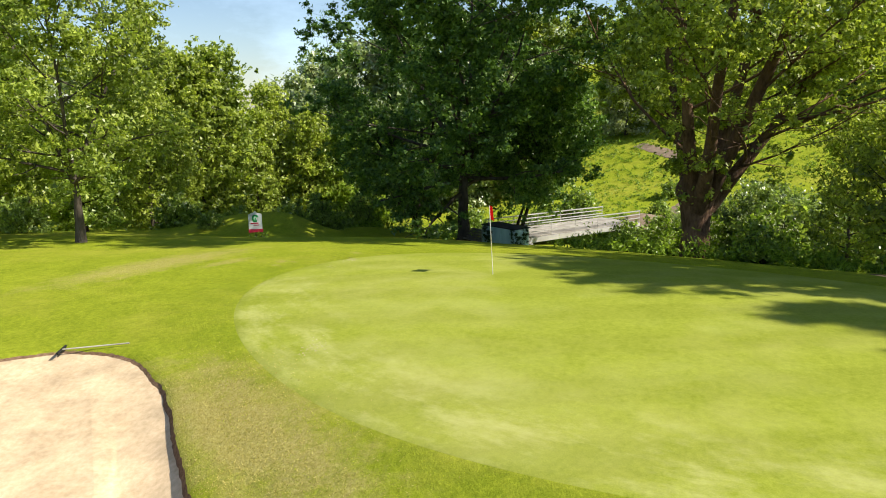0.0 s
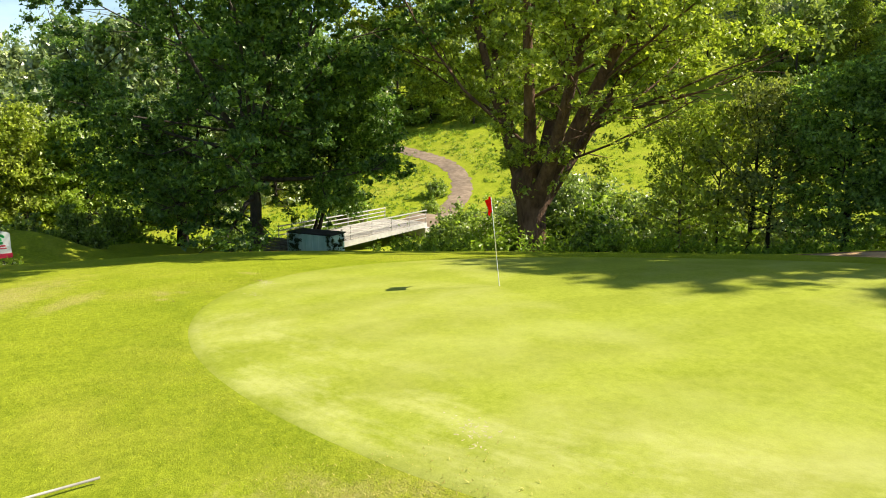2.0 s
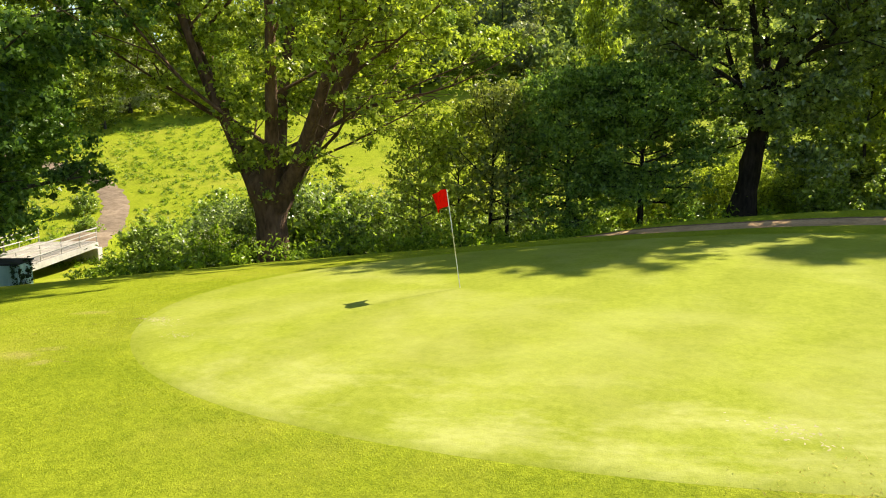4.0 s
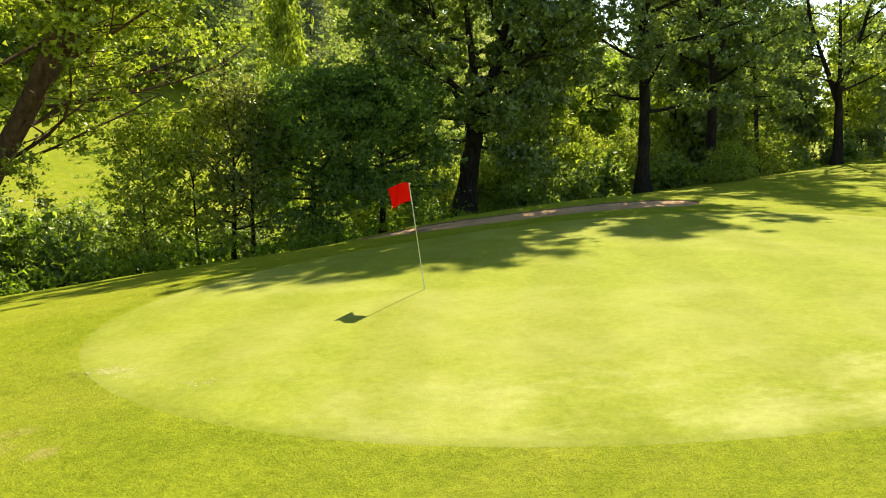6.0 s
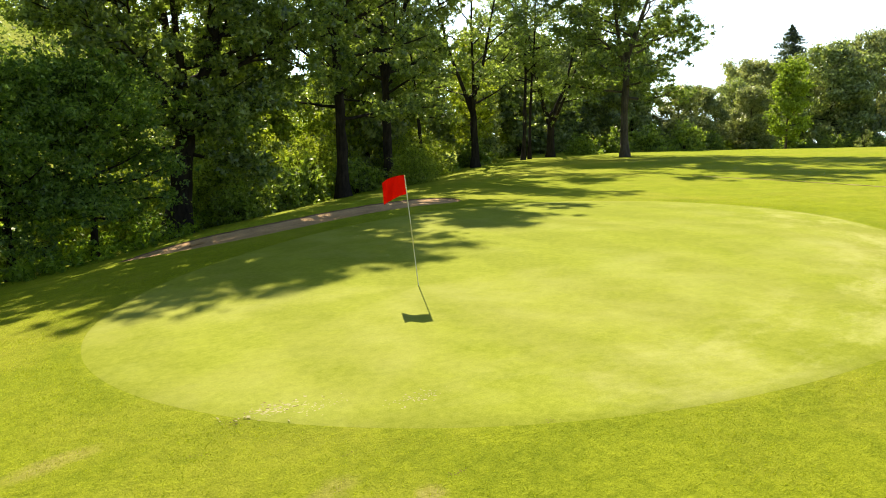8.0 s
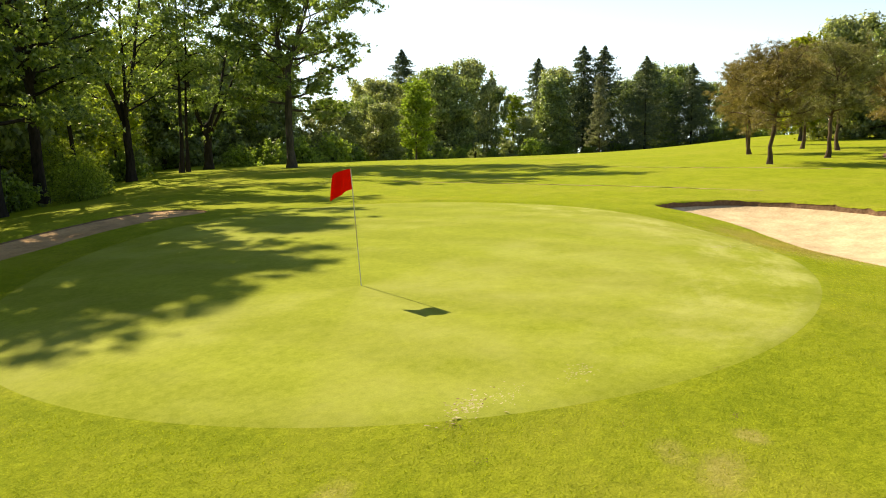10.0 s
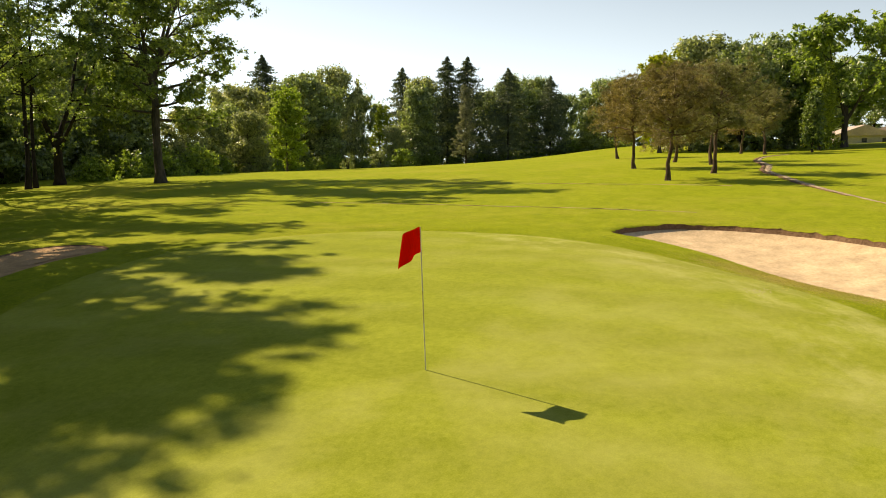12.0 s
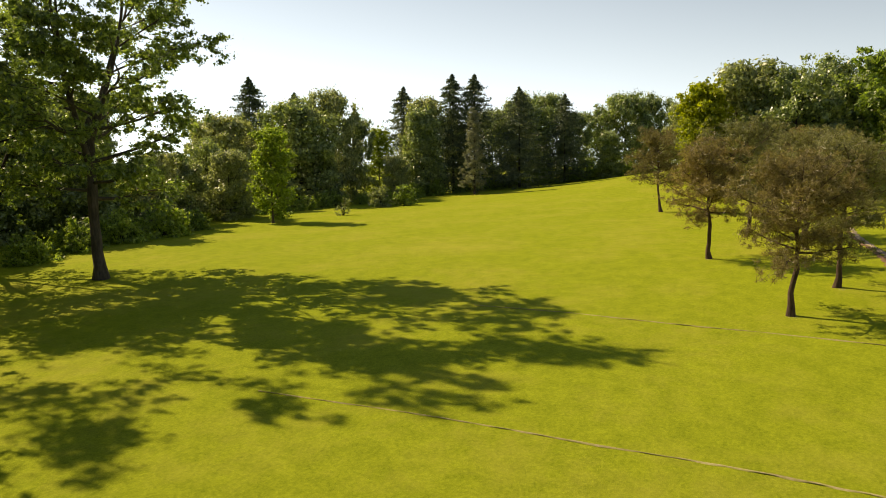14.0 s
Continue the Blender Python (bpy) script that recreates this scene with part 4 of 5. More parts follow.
def fir(x, y, H, cr, seed, label):
    """A conifer: straight trunk, drooping whorls that shorten to a pointed top, needles in sprays along them."""
    rng = np.random.default_rng(seed)
    thing = tagged(new("fir_tree"), label, "tree", "far trees")
    thing.location = (x, y, on_ground(x, y) - 0.05)
    V, F = tubes([[(np.array([0, 0, H * t]), 0.32 * (1 - t) + 0.02) for t in np.linspace(0, 1, 8)]], 8)
    child("trunk", mesh_np("trunk", V, F, M_BARK_DARK, True), thing)
    C, R = [], []
    for lev in range(46):
        z = H * (0.06 + 0.93 * (lev / 45) ** 0.9) + rng.normal(0, 0.2)
        for q in range(8):
            az, rise = rng.uniform(0, 6.283), rng.normal(0, 0.45)
            l2 = (cr * max(1 - (z + rise) / H, 0.0) ** 0.62 + 0.15) * rng.uniform(0.5, 1.12)
            for f in np.linspace(0.25, 1.0, 5):
                C.append((math.cos(az) * l2 * f, math.sin(az) * l2 * f, z + rise - 0.28 * l2 * f + 0.12 * l2 * f * f))
                R.append(0.2 + 0.24 * l2 * (1.1 - 0.6 * f))
    V, F = leaves(rng, C, R, 13, 0.46, 0.6, 0.18, 0.6, True)
    child("crown", mesh_np("crown", V, F, L_FIR), thing)
    return thing


K_FIR = fir(157.9, 61.7, 25.4, 9.6, 65, "dark pointed fir behind the deciduous trees")
K_LIGHT = tree("poplar_tree", -55, -24, 17, 0.8, 3.6, 0.25, L_LIGHT, M_BARK, 66, "light green pointed poplar on the creek bank", limbs=32, subs=5, per=40, size=0.26, clump=0.9, shape="tall", split=False, group="far trees", tri=True)
K_MEADOW = tree("deciduous_tree", -96, 40, 15, 0.6, 5.2, 0.3, L_BRIGHT, M_BARK_DARK, 72, "light green tree at the edge of the meadow", limbs=28, subs=5, per=60, size=0.30, clump=1.3, sprays=1, form=1.1, el=(-0.3, 1.05), split=False, group="far trees", tri=True)
K_SLIM = tree("slim_tree", 5, 46, 15, 2.0, 3.0, 0.14, L_LIGHT, M_BARK_DARK, 67, "slim tree in the undergrowth by the creek", limbs=20, subs=4, per=28, size=0.29, clump=0.8, shape="tall", split=False, group="trees by the creek", tri=True)
tree("birch_tree", 82, 57.0, 10.6, 0.8, 2.6, 0.14, L_BRIGHT, M_BARK, 68, "bright yellow-green young birch on the mown bank", limbs=26, subs=5, per=60, size=0.2, clump=0.6, shape="tall")
tree("cypress_tree", 139.5, 50.3, 17.0, 0.8, 2.6, 0.18, L_GREY, M_BARK, 69, "grey bare-looking cypress on the fairway", limbs=40, subs=4, per=45, size=0.3, clump=0.55, shape="cone", width=0.1, split=False)
tree("cypress_tree", 96.5, -12.8, 6.4, 0.3, 1.0, 0.12, L_OAK, M_BARK_DARK, 70, "narrow dark green cypress", limbs=30, subs=4, per=50, size=0.16, clump=0.4, shape="tall", el=(0.7, 1.3), split=False)
tree("golden_tree", 107.5, 7.2, 13.4, 1.5, 3.2, 0.25, L_YELLOW, M_BARK, 71, "golden yellow-green tree behind the pines", limbs=26, subs=5, per=45, size=0.3, clump=0.9, split=False)
bush("bush", 109.2, 55.7, 3.9, 1.9, L_SILVER, 81, "round grey-green bush on the mown bank", size=0.2)
bush("bush", 112.0, 52.6, 3.9, 1.9, L_MID, 82, "round dark green bush on the mown bank", size=0.2)
bush("bush", 93.5, 53.4, 3.4, 1.1, L_SILVER, 83, "thin dry shrub on the mown bank", clumps=24, per=30, size=0.14)

tree("oak_tree", 112.5, -18.2, 17, 5.0, 8.5, 0.45, L_MID, M_BARK, 73, "large spreading oak at the end of the fairway", limbs=30, subs=6, per=50, size=0.34, clump=1.0, tri=True,
     forks=(5.5, [(0.4, 1.0, 9), (2.4, 1.1, 10), (4.4, 1.0, 9)]))
rng = np.random.default_rng(5)
for k, (src, x, y, s) in enumerate([
        (K_FIR, 124.5, 90.9, 0.93), (K_FIR, 153.7, 71.6, 0.95), (K_FIR, 159.8, 57.2, 1.03), (K_FIR, 157.4, 46.3, 0.80), (K_FIR, 170.4, 39.4, 0.75), (K_FIR, 148, 96, 0.9)]):
    put(src, x, y, s * rng.uniform(0.94, 1.05), rng.uniform(0, 6.28), rng.uniform(0.97, 1.05))
for src, x, y, s, tall in (
        (K_SILVER, 112.3, 90.7, 0.70, 1.34), (K_ROUND, 121.0, 90.5, 0.69, 1.34), (K_ROUND, 119.6, 83.1, 0.55, 1.53), (K_SILVER, 119.4, 75.7, 0.67, 1.61), (K_SILVER, 126.6, 73.8, 0.83, 1.58), (K_DARK, 133.5, 72.9, 0.52, 1.72), (K_LIGHT, 139.7, 70.8, 0.91, 0.86),
        (K_SILVER, 128.2, 61.5, 0.43, 1.20), (K_SILVER, 152.4, 66.2, 0.91, 1.40), (K_ROUND, 167.7, 65.8, 0.55, 1.73), (K_DARK, 171.3, 56.8, 0.69, 1.46), (K_ROUND, 172.0, 49.7, 0.86, 1.31), (K_DARK, 183.0, 46.5, 0.77, 1.53), (K_DARK, 183.4, 40.0, 0.67, 1.36)):
    put(src, x, y, s, rng.uniform(0, 6.28), tall)
for src, x, y, s, tall in (
        (K_TALL, 171.3, 29.5, 0.68, 0.83), (K_ROUND, 196.9, 35.9, 0.68, 1.40), (K_DARK, 199.3, 30.1, 0.88, 1.30), (K_ROUND, 205.8, 24.4, 0.90, 1.19), (K_DARK, 200.5, 16.2, 0.80, 1.14)):
    put(src, x, y, s, rng.uniform(0, 6.28), tall)
for k, (src, x, y, s) in enumerate([
        (K_SILVER, 162, 12, 0.85), (K_DARK, 160, 6, 0.9), (K_ROUND, 150, 2, 0.8), (K_SILVER, 114.4, 3.0, 1.12), (K_ROUND, 110, -4, 0.78), (K_DARK, 118, -8, 0.85), (K_SILVER, 130, -4, 0.9), (K_DARK, 140, 0, 0.85),
        (K_ROUND, 124, -9, 0.95), (K_TALL, 122, -14, 0.85), (K_DARK, 118, -36, 1.1), (K_ROUND, 126, -46, 1.2), (K_LIGHT, 104, -14.2, 0.5), (K_LIGHT, 110, -15, 0.6), (K_DARK, 186, -20, 0.9), (K_DARK, 209, -36, 1.0), (K_ROUND, 230, -31, 1.1), (K_DARK, 200, -46, 1.0), (K_ROUND, 216, -56, 1.1),
        (K_TALL, 66, 70, 0.8), (K_SILVER, 73, 68, 0.61), (K_SILVER, 80, 70, 0.58), (K_SILVER, 88, 68, 0.58), (K_ROUND, 92, 75, 0.58), (K_TALL, 60, 78, 0.9), (K_ROUND, 52, 74, 0.8)]):
    put(src, x, y, s * rng.uniform(0.96, 1.04), rng.uniform(0, 6.28), rng.uniform(0.95, 1.06))

# the bank of trees west of the green
tree("ash_tree", -13.0, -18.2, 11.5, 2.6, 5.0, 0.20, L_LIGHT, M_BARK, 90, "light green tree with a bare brown lower trunk", clear=(3.6, 3.6), limbs=34, subs=6, per=95, size=0.125, clump=0.75, lean=(-0.05, -0.02), forks=(4.0, [(0.3, 1.2, 8.5), (2.4, 1.1, 8), (4.4, 1.15, 8.5)]), tri=True)
tree("ash_tree", -16.0, -26.0, 17, 2.5, 4.4, 0.28, L_LIGHT, M_BARK, 91, "tall light green tree at the edge of the turf", limbs=34, subs=6, per=85, size=0.14, clump=0.95, forks=(4.5, [(0.8, 1.2, 11), (2.9, 1.15, 11), (4.9, 1.2, 11)]), tri=True)
for k, (src, x, y, s) in enumerate([
        (K_LIGHT, -52, -27, 0.95), (K_LIGHT, -58, -22, 1.0), (K_LIGHT, -49, -31, 0.9), (K_LIGHT, -40, -34, 0.8), (K_LIGHT, -34, -33, 0.75), (K_MEADOW, -30, -26, 0.5), (K_LIGHT, -38, -25, 0.6),
        (K_LIGHT, -47, -23, 0.6), (K_LIGHT, -60, -19.5, 0.72), (K_LIGHT, -63, -14.5, 0.76), (K_MEADOW, -67, -11, 0.72), (K_LIGHT, -66, -18, 0.95), (K_DARK, -72, -12, 1.0), (K_DARK, -78, -6, 1.15), (K_MEADOW, -66, -8, 0.8),
        (K_MEADOW, -72, -7.5, 0.85), (K_ROUND, -76, 5, 0.8), (K_DARK, -82, 2, 1.2), (K_ROUND, -90, -16, 1.08), (K_DARK, -86, 12, 1.1), (K_ROUND, -74, 12, 0.9), (K_ROUND, -26, -38, 0.9), (K_ROUND, -20, -36, 0.9), (K_DARK, -70, -34, 1.0), (K_ROUND, -60, -38, 0.95)]):
    put(src, x + rng.normal(0, 0.6), y + rng.normal(0, 0.6), s * rng.uniform(0.92, 1.08), rng.uniform(0, 6.28), rng.uniform(0.92, 1.1))

# slim trees and thickets along the creek
for k in range(38):
    f = k / 37
    x = 3 + 73 * f + rng.normal(0, 2.5)
    y = 39 + 34 * f + 14 * rng.random() + 9 * math.sin(f * 3.1) + rng.normal(0, 2)
    put((K_SLIM, K_SLIM, K_TALL)[k % 3], x, y, rng.uniform(0.6, 1.0), rng.uniform(0, 6.28), rng.uniform(0.9, 1.2))
K_BUSH = bush("bush", -18.5, 17.5, 2.6, 2.0, L_MID, 84, "leafy green bush on the creek bank", clumps=70, per=70, size=0.16, group="bushes by the creek")
K_THICKET = bush("thicket", -27.5, 22.5, 6.4, 3.6, L_ALDER, 87, "tall leafy thicket behind the old poplar", clumps=300, per=90, size=0.15, group="bushes by the creek")
# lighter copy of the thicket: the glow of backlit leaves put into their colour
K_BACKLIT = bush("thicket", 12.5, 47.5, 6.4, 3.6, L_LIGHT, 89, "tall thicket by the creek, coloured light green as if backlit", clumps=230, per=80, size=0.15, group="bushes by the creek")
K_ELDER = bush("elder_bush", -25.0, 17.0, 3.2, 1.9, L_WEED, 85, "elder bush with flat white blossom", clumps=60, per=60, size=0.16, group="bushes by the creek", flower=0.5)
for src, x, y, s in (
        (K_BUSH, -33.0, 14.5, 0.8), (K_BUSH, -30.5, 15.5, 1.0), (K_BUSH, -28.5, 13.0, 1.1), (K_ELDER, -26.5, 15.0, 0.8), (K_BUSH, -40.0, 20.0, 1.3), (K_BUSH, -22.0, 20.5, 1.6),
        (K_BUSH, -17.5, 24.5, 1.7), (K_BUSH, -26.5, 21.5, 1.5), (K_BUSH, -29.0, 16.0, 0.9), (K_BUSH, -32.0, 17.5, 0.8), (K_ELDER, -20.0, 18.8, 1.0), (K_BUSH, -9.0, 29.0, 1.2),
        (K_BUSH, 3.5, 33.5, 1.0), (K_BUSH, 6.5, 36.0, 1.1), (K_BUSH, 9.0, 39.5, 1.3), (K_BUSH, 14.5, 42.5, 1.2), (K_BUSH, 20.0, 49.0, 1.2), (K_BUSH, 27.0, 54.5, 1.2),
        (K_BUSH, 34.0, 58.5, 1.1), (K_BUSH, 48.0, 58.0, 1.1), (K_BUSH, 55.0, 60.0, 1.3), (K_BUSH, 61.0, 61.0, 1.4)):
    put(src, x, y, s, rng.uniform(0, 6.28), rng.uniform(0.85, 1.2))
for src, x, y, s in (
        (K_BUSH, 67.0, 60.5, 1.5), (K_BUSH, -38.0, -12.5, 1.2), (K_BUSH, -42.0, -7.0, 1.1), (K_BUSH, -47.0, -12.0, 1.2), (K_BUSH, -40.0, -17.5, 1.2), (K_BUSH, -36.0, -21.0, 1.1),
        (K_BUSH, -52.0, 3.0, 1.3), (K_BUSH, -50.0, 10.0, 1.1), (K_BUSH, -58.0, 16.0, 1.3), (K_BUSH, -62.0, 28.0, 0.8), (K_BUSH, -56.0, 24.5, 0.6), (K_BUSH, -44.0, 26.0, 1.2),
        (K_BUSH, -48.0, 33.0, 1.4), (K_BUSH, -39.0, 24.0, 1.3), (K_BUSH, -33.0, 27.0, 1.4), (K_BUSH, -31.0, -17.0, 0.5), (K_BUSH, -24.0, -28.0, 0.9), (K_BUSH, -20.0, -24.5, 0.7),
        (K_BUSH, 73, 62, 1.2)):
    put(src, x, y, s, rng.uniform(0, 6.28), rng.uniform(0.85, 1.2))
bush("bush", -34.6, -9.4, 2.9, 1.5, L_MID, 88, "round dense green bush beside the grassy mound", clumps=120, per=80, size=0.12)
skirt = open_curve([(70, 66), (88, 66), (101, 63), (112, 61), (122, 56.5), (134, 56.5), (148, 54), (158, 47), (166, 38), (170, 28), (174, 16)], 34)
for k, (x, y) in enumerate(skirt):
    put(K_BUSH, x + rng.normal(3.5, 0.8), y + rng.normal(6.0, 0.8), rng.uniform(0.8, 1.7), rng.uniform(0, 6.28), rng.uniform(0.8, 1.2), "dark green bush at the foot of the far trees")
for x, y, s in ((-13.5, 29, 1.1), (-10, 32, 1.4), (-6, 34.5, 2.1), (-2.5, 36.5, 2.0), (1.5, 38.5, 2.1), (5.5, 42, 2.0), (-8, 38, 2.3), (0, 43, 2.3), (9, 46, 2.2), (15, 50, 2.0), (17.5, 38.5, 1.3), (21.5, 48, 2.2), (24, 52, 2.4), (3, 40, 2.7), (7, 45, 2.6), (-4, 40, 2.6)):
    put(K_BACKLIT, x, y, s * 0.4, rng.uniform(0, 6.28), rng.uniform(0.9, 1.15), "tall thicket behind the oak, coloured light green as if backlit")
for x, y, s in ((70, 88, 0.9), (60, 92, 0.9), (80, 97, 1.0)):
    put(K_DARK, x, y, s, rng.uniform(0, 6.28), rng.uniform(0.95, 1.1))
for x, y, s in ((10, 57, 0.8), (20, 64, 0.75)):
    put(K_MEADOW, x, y, s, rng.uniform(0, 6.28), rng.uniform(0.95, 1.1), "light green tree beyond the creek")

for k in range(22):
    f = k / 21
    x, y = -104 + 66 * f + rng.normal(0, 3), 32 + 82 * f ** 1.1 + rng.normal(0, 3)
    far = min(max((f - 0.22) / 0.15, 0), 1)
    x, y = x - 9.5 * far, y + 9 * far
    put((K_LIGHT, K_MEADOW, K_SILVER, K_MEADOW)[k % 4], x, y, rng.uniform(0.55, 0.8), rng.uniform(0, 6.28), rng.uniform(0.9, 1.1))
for x, y, s in ((-25.5, 21.5, 2.5), (-21.5, 23.5, 2.2), (-17.8, 26.0, 1.4), (-31.2, 19.6, 1.8), (-28.2, 18.4, 2.0), (-23.0, 27.0, 1.6), (-14.0, 27.5, 1.3)):
    put(K_THICKET, x, y, s * 0.4, rng.uniform(0, 6.28), rng.uniform(0.9, 1.1), "tall leafy thicket behind the old poplar")

for x, y, s in ((-62, 118, 0.8), (-70, 112, 0.9), (-48, 122, 0.75), (-88, 104, 0.85), (-34, 126, 0.8), (-104, 92, 0.8)):
    put(K_FIR, x, y, s, rng.uniform(0, 6.28), rng.uniform(0.9, 1.1), "dark fir among the woods of the hillside")

put(K_LIGHT, -17.5, 50.5, 0.62, 1.0, 1.95, "tall light green poplar beyond the creek")

# far woods on the hill, undergrowth on the banks
def far_woods():
    rng = np.random.default_rng(9)
    C, R, T = [], [], []
    n = 0
    while n < 520:
        x, y = rng.uniform(-330, 110), rng.uniform(-40, 330)
        u = -0.7 * x + 0.55 * y
        edge = 92 - 34 * min(max((x + 48) / 40, 0), 1) + 10 * math.sin(x * 0.06) + 8 * math.sin(y * 0.11)
        if not (edge < u < 300) or math.hypot(x, y) > 380:
            continue
        if u > 185 and rng.random() < 0.68:
            continue
        n += 1
        z, h = on_ground(x, y), rng.uniform(10, 20)
        w = h * rng.uniform(0.28, 0.44)
        k = 9
        d = rng.normal(size=(k, 3))
        d /= np.linalg.norm(d, axis=1, keepdims=True)
        C.append(np.array([x, y, z + h * 0.55]) + d * np.array([w, w, h * 0.4]) * rng.uniform(0.5, 1.0, (k, 1)))
        R.append(np.full(k, w * 0.62))
        T.append([(np.array([x, y, z - 0.3]), 0.25), (np.array([x, y, z + h * 0.6]), 0.1)])
    V, F = leaves(rng, np.concatenate(C), np.concatenate(R), 60, 0.72, 0.9, 0.40, 0.7, True, 1.6)
    woods = tagged(new("far_woods", mesh_np("far_woods", V, F, L_WOODS)), "mixed green woods covering the far hillside", "woods", kind="stuff")
    V, F = tubes(T, 4)
    child("trunks", mesh_np("trunks", V, F, M_BARK_DARK, True), woods)


far_woods()


def undergrowth():
    rng = np.random.default_rng(10)
    x, y = rng.uniform(-62, 62, 9000), rng.uniform(-30, 78, 9000)
    u = -0.7 * x + 0.55 * y
    lo = 15.5 + 2.0 * np.sin(x * 0.35) + np.where(y < 8, 9, 0) - np.where(x > 15, np.minimum((x - 15) * 0.28, 12), 0)
    ok = (u > lo) & (u < lo + 20) & ~((np.abs((x + 31) * 0.65 + (y - 5) * 0.75) < 26) & (np.abs((x + 31) * 0.66 + (y - 5) * 0.75) < 2.5) & (x < -28))
    x, y = x[ok][:2300], y[ok][:2300]
    u = -0.7 * x + 0.55 * y
    h = rng.uniform(0.15, 0.75, len(x)) * np.where((y > 9) & (u > 17) & (u < 27), 2.2, 1.0)
    c = np.column_stack([x, y, ground_z(x, y) + h * 0.6])
    V, F = leaves(rng, c, 0.35 + h * 0.45, 46, 0.22, 0.95, 0.25, 0.2, True)
    tagged(new("undergrowth", mesh_np("undergrowth", V, F, L_WEED)), "bright green weeds and nettles on the creek bank", "undergrowth", kind="stuff")


undergrowth()


def meadow_grass():
    rng = np.random.default_rng(12)
    x, y = rng.uniform(-110, -20, 9000), rng.uniform(5, 100, 9000)
    u = -0.7 * x + 0.55 * y
    track = np.array([min(math.hypot(a - p, b - q) for p, q in ((-49, 20), (-51, 22), (-53.5, 24), (-56, 26.5), (-58.5, 28.5), (-61, 30.6), (-63.5, 32), (-66, 33.2), (-69, 34), (-72, 34.6), (-75, 34.5), (-78, 34.2), (-83, 33))) for a, b in zip(x, y)])
    ok = (u > 40) & (u < 97) & (track > 2.3) & (rng.random(9000) < np.clip(1.5 - track / 22, 0.15, 1))
    x, y = x[ok][:2600], y[ok][:2600]
    h = rng.uniform(0.1, 0.5, len(x))
    c = np.column_stack([x, y, ground_z(x, y) + h * 0.4])
    V, F = leaves(rng, c, 0.3 + h, 26, 0.28, 0.55, 0.14, 0.2, True)
    tagged(new("meadow_grass", mesh_np("meadow_grass", V, F, L_WEED)), "tall bright meadow grass and weeds beside the track", "grass", kind="stuff")


meadow_grass()


# ---- flag, sign, rake ----
def flagstick():
    thing = tagged(new("flagstick"), "golf flagstick with a red flag leaning slightly in the hole", "flag")
    foot, tip = np.array([0, 0, -0.08]), np.array([-0.32, -0.07, 2.10])
    def seg(a, b, r0, r1):
        return tubes([[(foot + (tip - foot) * t, r0 + (r1 - r0) * (t - a) / (b - a)) for t in np.linspace(a, b, 4)]], 10)
    for a, b, m, lab in ((0.0, 0.36, M_WHITE, "white lower pole"), (0.36, 0.58, M_YELLOW, "pale yellow middle of the pole"), (0.58, 0.80, M_WHITE, "white pole"), (0.80, 1.0, M_WHITE, "white pole")):
        V, F = seg(a, b, 0.0095, 0.0085)
        child("pole", mesh_np("pole", V, F, m, True), thing, lab)
    # cloth: hoist at the pole, rippling away from it and sagging
    bm = bmesh.new()
    way, nu, nv = Vector((-0.966, 0.26, 0)).normalized(), 14, 10
    side = Vector((way.y, -way.x, 0))
    up = Vector(tip - foot).normalized()
    grid = []
    for a in range(nu + 1):
        f = a / nu
        for b in range(nv + 1):
            g = b / nv
            p = Vector(tip) - up * 0.36 * (1 - g) + way * 0.42 * f
            p += side * (0.065 * math.sin(f * 8 + g * 2.2) * f) - Vector((0, 0, 0.14 * f * f + 0.06 * f * (1 - g)))
            grid.append(bm.verts.new(p))
    for a in range(nu):
        for b in range(nv):
            k = a * (nv + 1) + b
            bm.faces.new([grid[k], grid[k + nv + 1], grid[k + nv + 2], grid[k + 1]])
    bmesh.ops.solidify(bm, geom=bm.faces[:], thickness=0.004)
    part("flag", bm, M_FLAG, thing, "red cloth flag")


flagstick()

